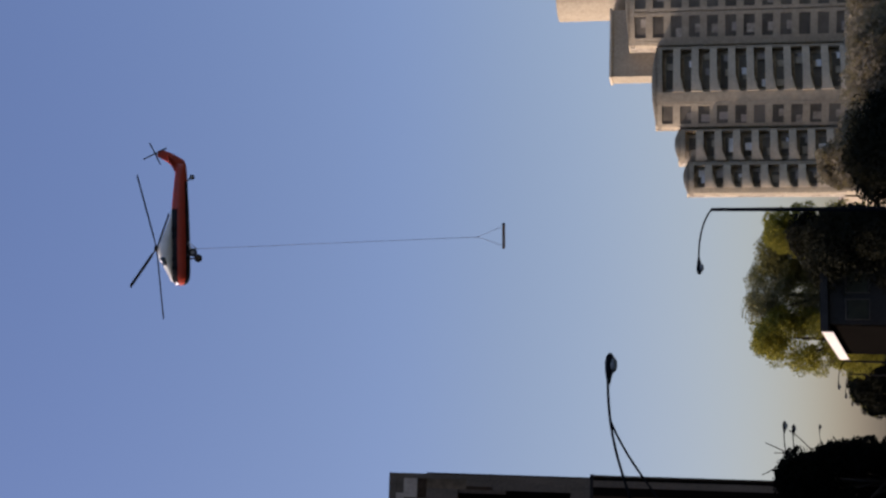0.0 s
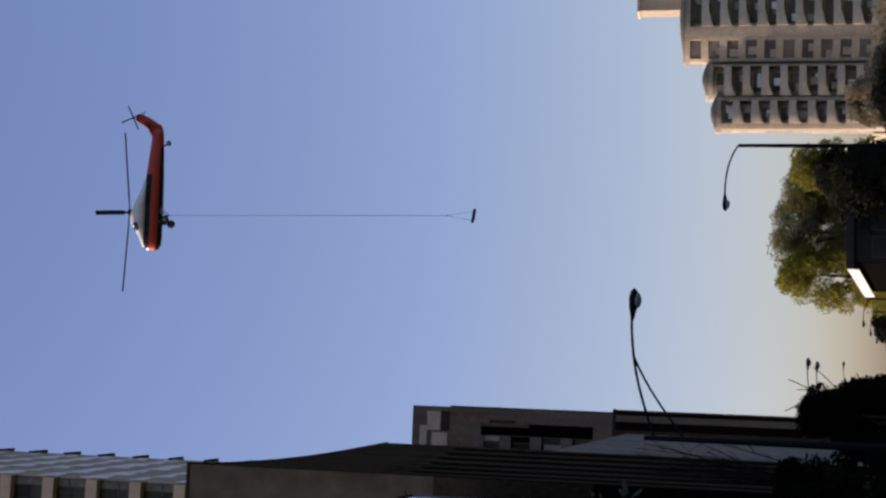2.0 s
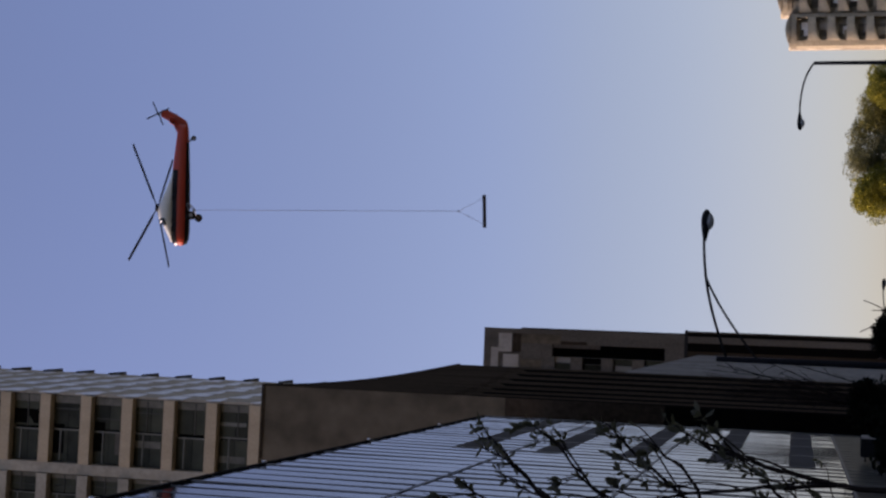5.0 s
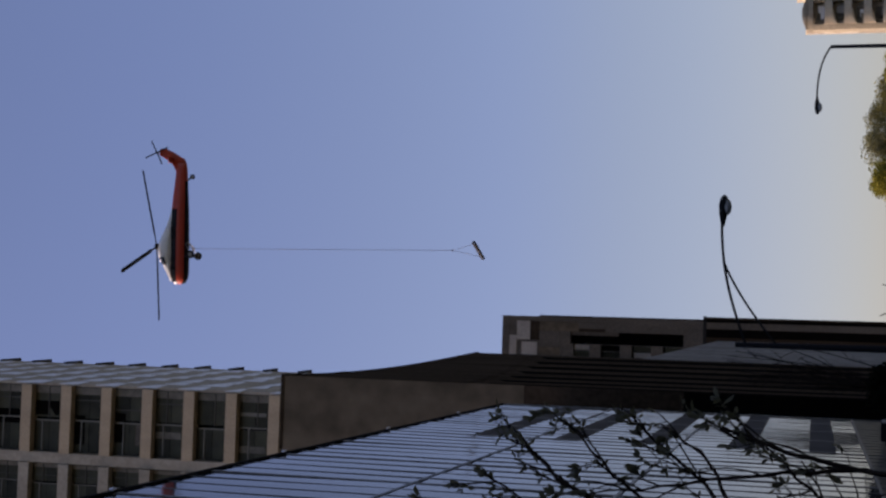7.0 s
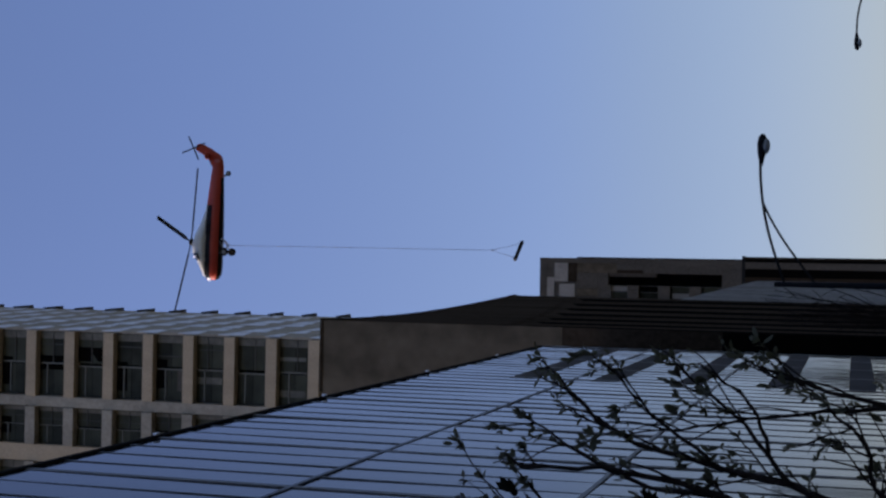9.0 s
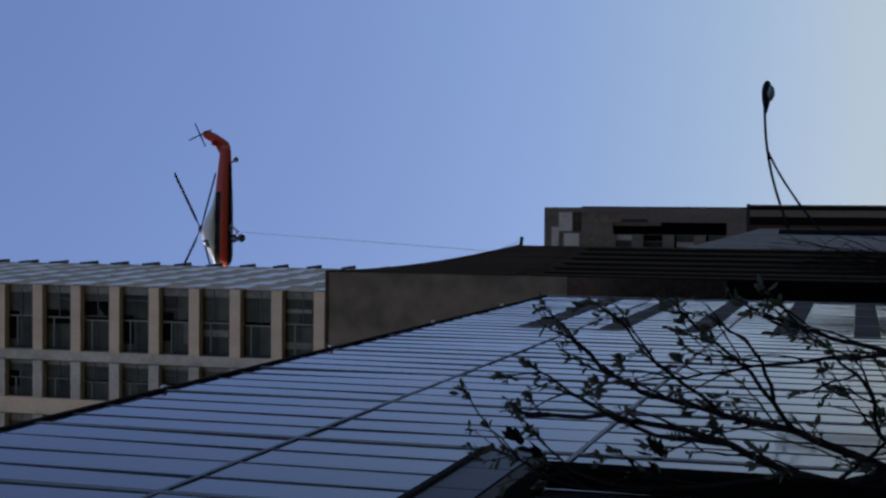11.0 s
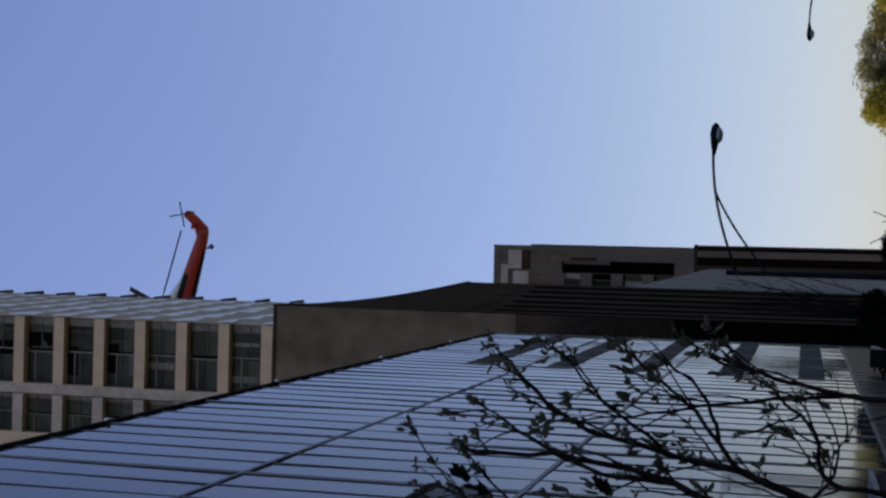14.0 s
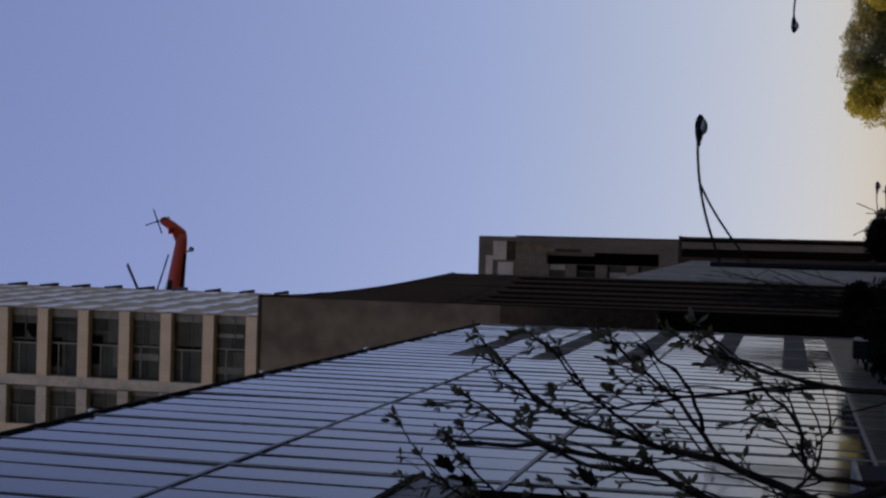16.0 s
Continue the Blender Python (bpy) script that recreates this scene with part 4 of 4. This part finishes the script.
    # undercarriage
    for s in (-1, 1):
        wheel("main_wheel", h, (U - 0.3, 1.75 * s, W - 0.15), 0.46, 0.3)
        bm = bmesh.new()
        tube(bm, ((U - 0.3, 1.6 * s, W - 0.15), (U - 0.1, 0.85 * s, 1.3 + V)), 0.09, 8)
        part("strut", bm, BLACK, h)
        bm = bmesh.new()
        tube(bm, ((U - 0.3, 1.6 * s, W - 0.15), (U - 1.6, 0.8 * s, 1.2 + V)), 0.05, 6)
        part("strut", bm, STEEL, h)
    wheel("tail_wheel", h, (0, 0, 0), 0.3, 0.2)
    bm = bmesh.new()
    tube(bm, ((0.0, 0, 0), (0.7, 0, 1.05)), 0.09, 8)
    part("strut", bm, BLACK, h)
    bm = bmesh.new()
    for s in (-1, 1):
        for q in (-0.3, -1.8):
            tube(bm, ((U - 1.05, 0, 0.3 + V), (U + q, 0.6 * s, 1.12 + V)), 0.04, 6)
    part("hook_frame", bm, CLIP, h, "pale cargo hook frame under the belly")
    bm = bmesh.new()
    tube(bm, ((U - 1.05, 0, -0.1), (U - 1.05, 0, -0.42)), (0.09, 0.06), 8)
    part("cargo_hook", bm, STEEL, h)
    # rotors
    bm = bmesh.new()
    tube(bm, ((U - 1.3, 0, 4.1 + V), (U - 1.3, 0, 4.8 + V)), (0.28, 0.16), 10)
    part("mast", bm, STEEL, h)
    rotor = new("main_rotor")
    rotor.parent = h
    bm = bmesh.new()
    bmesh.ops.create_uvsphere(bm, u_segments=14, v_segments=8, radius=0.42)
    bmesh.ops.scale(bm, vec=(1, 1, 0.55), verts=bm.verts)
    part("rotor_hub", bm, BLACK, rotor)
    for k in range(4):
        bm = bmesh.new()
        cone = math.tan(radians(3.2))
        for r0, r1, w0, w1 in ((0.3, 1.5, 0.09, 0.12), (1.5, 8.95, 0.25, 0.24)):
            v = []
            for r, w in ((r0, w0), (r1, w1)):
                z = r * cone + 0.002 * r * r
                v.append([bm.verts.new((r, y * w, z + e)) for y, e in ((-1, 0), (0.3, 0.075), (1, 0.0), (0.3, -0.075))])
            for i in range(4):
                bm.faces.new((v[0][i], v[0][(i + 1) % 4], v[1][(i + 1) % 4], v[1][i]))
            bm.faces.new(v[0]); bm.faces.new(v[1][::-1])
        bmesh.ops.recalc_face_normals(bm, faces=bm.faces)
        bmesh.ops.rotate(bm, matrix=Matrix.Rotation(radians(90 * k), 3, "Z"), verts=bm.verts)
        part("rotor_blade", bm, BLADE, rotor)
    tail = new("tail_rotor")
    tail.parent = h
    bm = bmesh.new()
    tube(bm, ((0, -0.45, 0), (0, 0.12, 0)), 0.12, 8)
    part("rotor_hub", bm, BLACK, tail)
    for k in range(4):
        bm = bmesh.new()
        box(bm, 0.1, 1.45, -0.02, 0.03, -0.07, 0.07)
        bmesh.ops.rotate(bm, matrix=Matrix.Rotation(radians(90 * k), 3, "Y"), verts=bm.verts)
        part("rotor_blade", bm, BLADE, tail)
    return h, rotor, tail


LINE = 34.6


def build_sling():
    s = thing("sling_load", "dark steel beam slung on a long line under the helicopter", "load")
    bm = bmesh.new()
    tube(bm, ((0, 0, 0), (0, 0, -LINE / 2), (0, 0, -LINE + 2.9)), 0.023, 6)
    part("long_line", bm, CABLE, s)
    spin = new("spreader")
    spin.parent = s
    bm = bmesh.new()
    box(bm, -1.75, 1.75, -0.15, 0.15, -0.16, 0.16)
    bmesh.ops.bevel(bm, geom=list(bm.edges), offset=0.03, segments=1, affect="EDGES")
    part("beam", bm, BEAM, spin)
    for q in (-1.35, 1.35):
        bm = bmesh.new()
        tube(bm, ((0, 0, 2.9), (q, 0, 0.15)), 0.02, 6)
        part("sling_leg", bm, CABLE, spin)
    bm = bmesh.new()
    bmesh.ops.create_uvsphere(bm, u_segments=10, v_segments=6, radius=0.1)
    bmesh.ops.translate(bm, vec=(0, 0, 2.9), verts=bm.verts)
    part("hook", bm, CABLE, spin)
    return s, spin


# ---- put the place together ----
build_ground()
build_glass_building()
build_canopy()
build_shop_awning()
build_blade_sign()
build_brown_building()
build_banded_tower()
build_far_block()
build_apartment_tower()
braced_lamp(-0.32, 33.0, 3.4, 3.5, 0.75, "dark metal street lamp with a braced arm")
braced_lamp(0.8, 85.0, -3.62, 3.5, 0.75, "distant dark metal street lamp with a braced arm")
braced_lamp(1.0, 93.0, -4.65, 3.5, 0.75, "distant dark metal street lamp with a braced arm")
braced_lamp(3.75, 150.0, -10.95, 3.6, 0.75, "distant dark metal street lamp with a braced arm")
bent_lamp(11.27, 56.0, 1.18, 2.0, 0.5, 0.72)
for xx, yy, zz in ((11.9, 128, -11.0), (12.6, 150, -13.8), (13.2, 172, -16.7)):
    bent_lamp(xx, yy, zz, 1.9, 0.5, 0.72)
leafy_tree("street_tree", 17.4, 158, 16.2, 3.7, LEAF_YELLOW, 1, "street tree with sunlit yellow-green spring leaves", count=42000, leaf_size=0.15, low=0.12)
leafy_tree("street_tree", 22.0, 160, 17.2, 3.8, LEAF_GREY, 2, "street tree with grey-green young leaves", count=42000, leaf_size=0.14, low=0.25)
leafy_tree("street_tree", 26.2, 158, 16.0, 3.6, LEAF_OLIVE, 3, "street tree with olive leaves", count=42000, leaf_size=0.14, low=0.2)
leafy_tree("street_tree", 28.6, 154, 14.6, 3.0, LEAF_YELLOW, 4, "street tree with sunlit yellow-green spring leaves", count=30000, leaf_size=0.15, low=0.2)
leafy_tree("street_tree", 33.3, 142, 8.0, 2.8, LEAF_BROWN, 5, "brown-grey street tree with sparse leaves", low=0.1)
leafy_tree("street_tree", 36.5, 144, 5.8, 3.4, LEAF_BROWN, 6, "brown-grey street tree with sparse leaves", low=0.1)
leafy_tree("street_tree", 43.5, 146, 4.8, 4.4, LEAF_BROWN, 14, "brown-grey street tree with sparse leaves", low=0.08)
leafy_tree("street_tree", 51.0, 146, 4.6, 4.4, LEAF_BROWN, 15, "brown-grey street tree with sparse leaves", low=0.08)
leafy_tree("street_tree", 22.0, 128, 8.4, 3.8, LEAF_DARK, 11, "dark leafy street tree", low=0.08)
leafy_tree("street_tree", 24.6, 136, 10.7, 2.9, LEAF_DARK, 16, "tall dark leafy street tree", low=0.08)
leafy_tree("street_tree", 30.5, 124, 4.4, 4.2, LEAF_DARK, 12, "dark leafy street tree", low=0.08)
leafy_tree("street_tree", 39.5, 126, 4.0, 4.6, LEAF_BROWN, 13, "brown-grey street tree with sparse leaves", low=0.08)
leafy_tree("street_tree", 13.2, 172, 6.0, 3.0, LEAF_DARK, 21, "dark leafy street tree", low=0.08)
leafy_tree("street_tree", 15.0, 186, 6.4, 3.2, LEAF_OLIVE, 22, "low street tree with olive leaves", low=0.08)
leafy_tree("street_tree", 15.2, 205, 6.4, 3.2, LEAF_YELLOW, 23, "low street tree with yellow-green leaves", low=0.08)
leafy_tree("street_tree", -1.55, 24, 3.5, 0.8, LEAF_SHADED, 24, "small street tree with dense leaves coloured for deep shade", count=12000, leaf_size=0.07, low=0.2)
leafy_tree("street_tree", -1.3, 37, 5.15, 0.95, LEAF_SHADED, 25, "small street tree with dense leaves coloured for deep shade", count=14000, leaf_size=0.08, low=0.15)
leafy_tree("street_tree", 0.5, 46, 5.18, 1.25, LEAF_SHADED, 9, "small round street tree with dense leaves coloured for deep shade", count=42000, leaf_size=0.085, low=0.3, dome=True)
build_shop()
bare_sapling(1.75, 62, 8.3, 3)
bare_tree()
bare_sapling(-0.2, 80, 9.5, 4)
budding_tree()
heli, main_rotor, tail_rotor = build_helicopter()
sling, spreader = build_sling()

# ---- what moves ----
FLIGHT = (      # seconds, tail wheel x, z, nose-up degrees
    (0.0, 33.1, 58.3, -6.5), (0.5, 32.03, 59.1, -3.6), (1.0, 31.06, 60.7, -2.7), (1.5, 30.2, 62.23, -2.4), (2.0, 29.24, 63.86, -3.2),
    (2.5, 28.18, 65.6, -6.0), (3.0, 27.02, 66.84, -7.3), (3.5, 25.81, 67.71, -7.2), (4.0, 24.42, 68.41, -6.8), (4.5, 22.82, 68.53, -4.2),
    (5.0, 21.19, 69.0, -4.0), (5.2, 20.68, 69.25, -3.8), (7.3, 14.82, 71.1, -3.6), (7.5, 14.21, 71.15, -3.4), (8.0, 12.75, 71.2, -2.2),
    (8.5, 11.16, 71.05, -0.6), (9.0, 10.0, 70.85, -0.8), (9.2, 9.4, 70.8, -0.8), (11.5, 5.38, 69.97, -1.8), (12.0, 4.32, 69.48, -1.0),
    (12.5, 2.88, 68.62, 1.6), (13.0, 1.57, 67.67, 5.0), (13.5, 0.58, 67.15, 9.1), (14.0, -0.07, 66.93, 11.9), (14.5, -0.54, 67.12, 12.0),
    (15.0, -0.7, 67.23, 5.5), (15.5, -1.18, 67.59, 3.5), (16.0, -1.41, 67.42, 3.0))
SWING = (       # seconds, load's x and z if it hung straight below
    (0.0, 26.42, 21.46), (0.5, 25.0, 22.64), (1.0, 23.85, 24.45), (1.5, 22.48, 26.58), (2.0, 21.43, 28.07),
    (2.5, 20.07, 29.52), (3.0, 18.6, 30.87), (3.5, 17.23, 32.04), (4.0, 15.95, 32.99), (4.5, 14.32, 33.87),
    (5.0, 13.39, 34.35), (5.2, 12.85, 34.9), (7.3, 6.9, 36.75), (7.5, 6.42, 36.76), (8.0, 4.97, 36.64),
    (8.5, 3.28, 36.7), (9.0, 1.63, 36.32), (9.2, 0.9, 36.2), (11.5, -5.41, 36.08), (12.0, -6.84, 35.66),
    (12.5, -8.21, 34.93), (13.0, -9.21, 34.12), (13.5, -9.95, 33.66), (14.0, -10.32, 33.36), (14.5, -10.49, 33.72),
    (15.0, -10.67, 33.87), (15.5, -10.83, 34.06), (16.0, -10.89, 34.05))
TURN = (        # seconds, heading of the slung beam
    (0.0, -50), (0.5, -78), (1.0, -97), (1.5, -107), (2.0, -121), (2.5, -136), (3.0, -149), (3.5, -163), (4.0, -171), (4.5, -180), (5.0, -189),
    (5.2, -193), (6.3, -225), (7.3, -252), (7.5, -258), (8.0, -275), (8.5, -291), (9.0, -305), (9.2, -311), (11.5, -360), (13.0, -385), (16.0, -420))
BLADES = (      # seconds, angle of a blade from the nose
    (0.0, 53), (0.5, 7), (1.0, 61), (1.5, 18), (2.0, 81), (2.5, 46), (3.0, 6), (3.5, 64), (4.0, 32), (4.5, -4), (5.0, 45), (7.5, 30), (8.0, -2),
    (8.5, 52), (9.0, 16), (11.5, 5), (12.0, 66), (12.5, 35), (13.0, -5), (13.5, 50), (14.0, 14), (14.5, 58), (15.0, 14), (15.5, 67), (16.0, 41))
BANK = 11.0     # left side low
RATE = 1548.0   # degrees a second, 258 turns a minute


def between(rows, t, k=1):
    for a, c in zip(rows, rows[1:]):
        if t <= c[0]:
            f = (t - a[0]) / (c[0] - a[0])
            return a[k] + (c[k] - a[k]) * f
    return rows[-1][k]


def motions():
    flight = [(t, pose(x, 145.0, z - 0.2, -BANK, -p - 2.0, 180)) for t, x, z, p in FLIGHT]
    walk(heli, flight)
    rows = []
    for (t, x, z, p), (_, lx, lz) in zip(FLIGHT, SWING):
        hook = pose(x, 145.0, z - 0.2, -BANK, -p - 2.0, 180) @ Vector((8.25, 0, -0.2))
        depth = max(-6.0, min(6.0, (hook.z - LINE - lz) / ((lz - 1.6) / 145.0)))
        lean = math.degrees(math.asin(max(-1, min(1, (lx * (1 + depth / 145.0) - hook.x) / LINE))))
        away = math.degrees(math.asin(max(-0.2, min(0.2, depth / LINE))))
        rows.append((t, pose(*hook, away, -lean, 0)))
    walk(sling, rows)
    walk(spreader, [(t, pose(0, 0, -LINE, 0, 0, a)) for t, a in TURN])
    whole = [(BLADES[0][0], float(BLADES[0][1]))]
    for t, a in BLADES[1:]:
        guess = whole[-1][1] + RATE * (t - whole[-1][0])
        whole.append((t, a + 90.0 * round((guess - a) / 90.0)))
    spin, small = [], []
    for k in range(int(16 * FPS) + 1):
        t = k / FPS
        spin.append((t, pose(9.3 - 1.3, 0, 4.06, 5.4, -1.0, 0) @ pose(0, 0, 0, 0, 0, between(whole, t) % 360.0)))
        small.append((t, pose(9.3 - 12.05, 0.62, 4.02, 0, (25 + 57.0 * k) % 360.0, 0)))
    walk(main_rotor, spin)
    walk(tail_rotor, small)


motions()
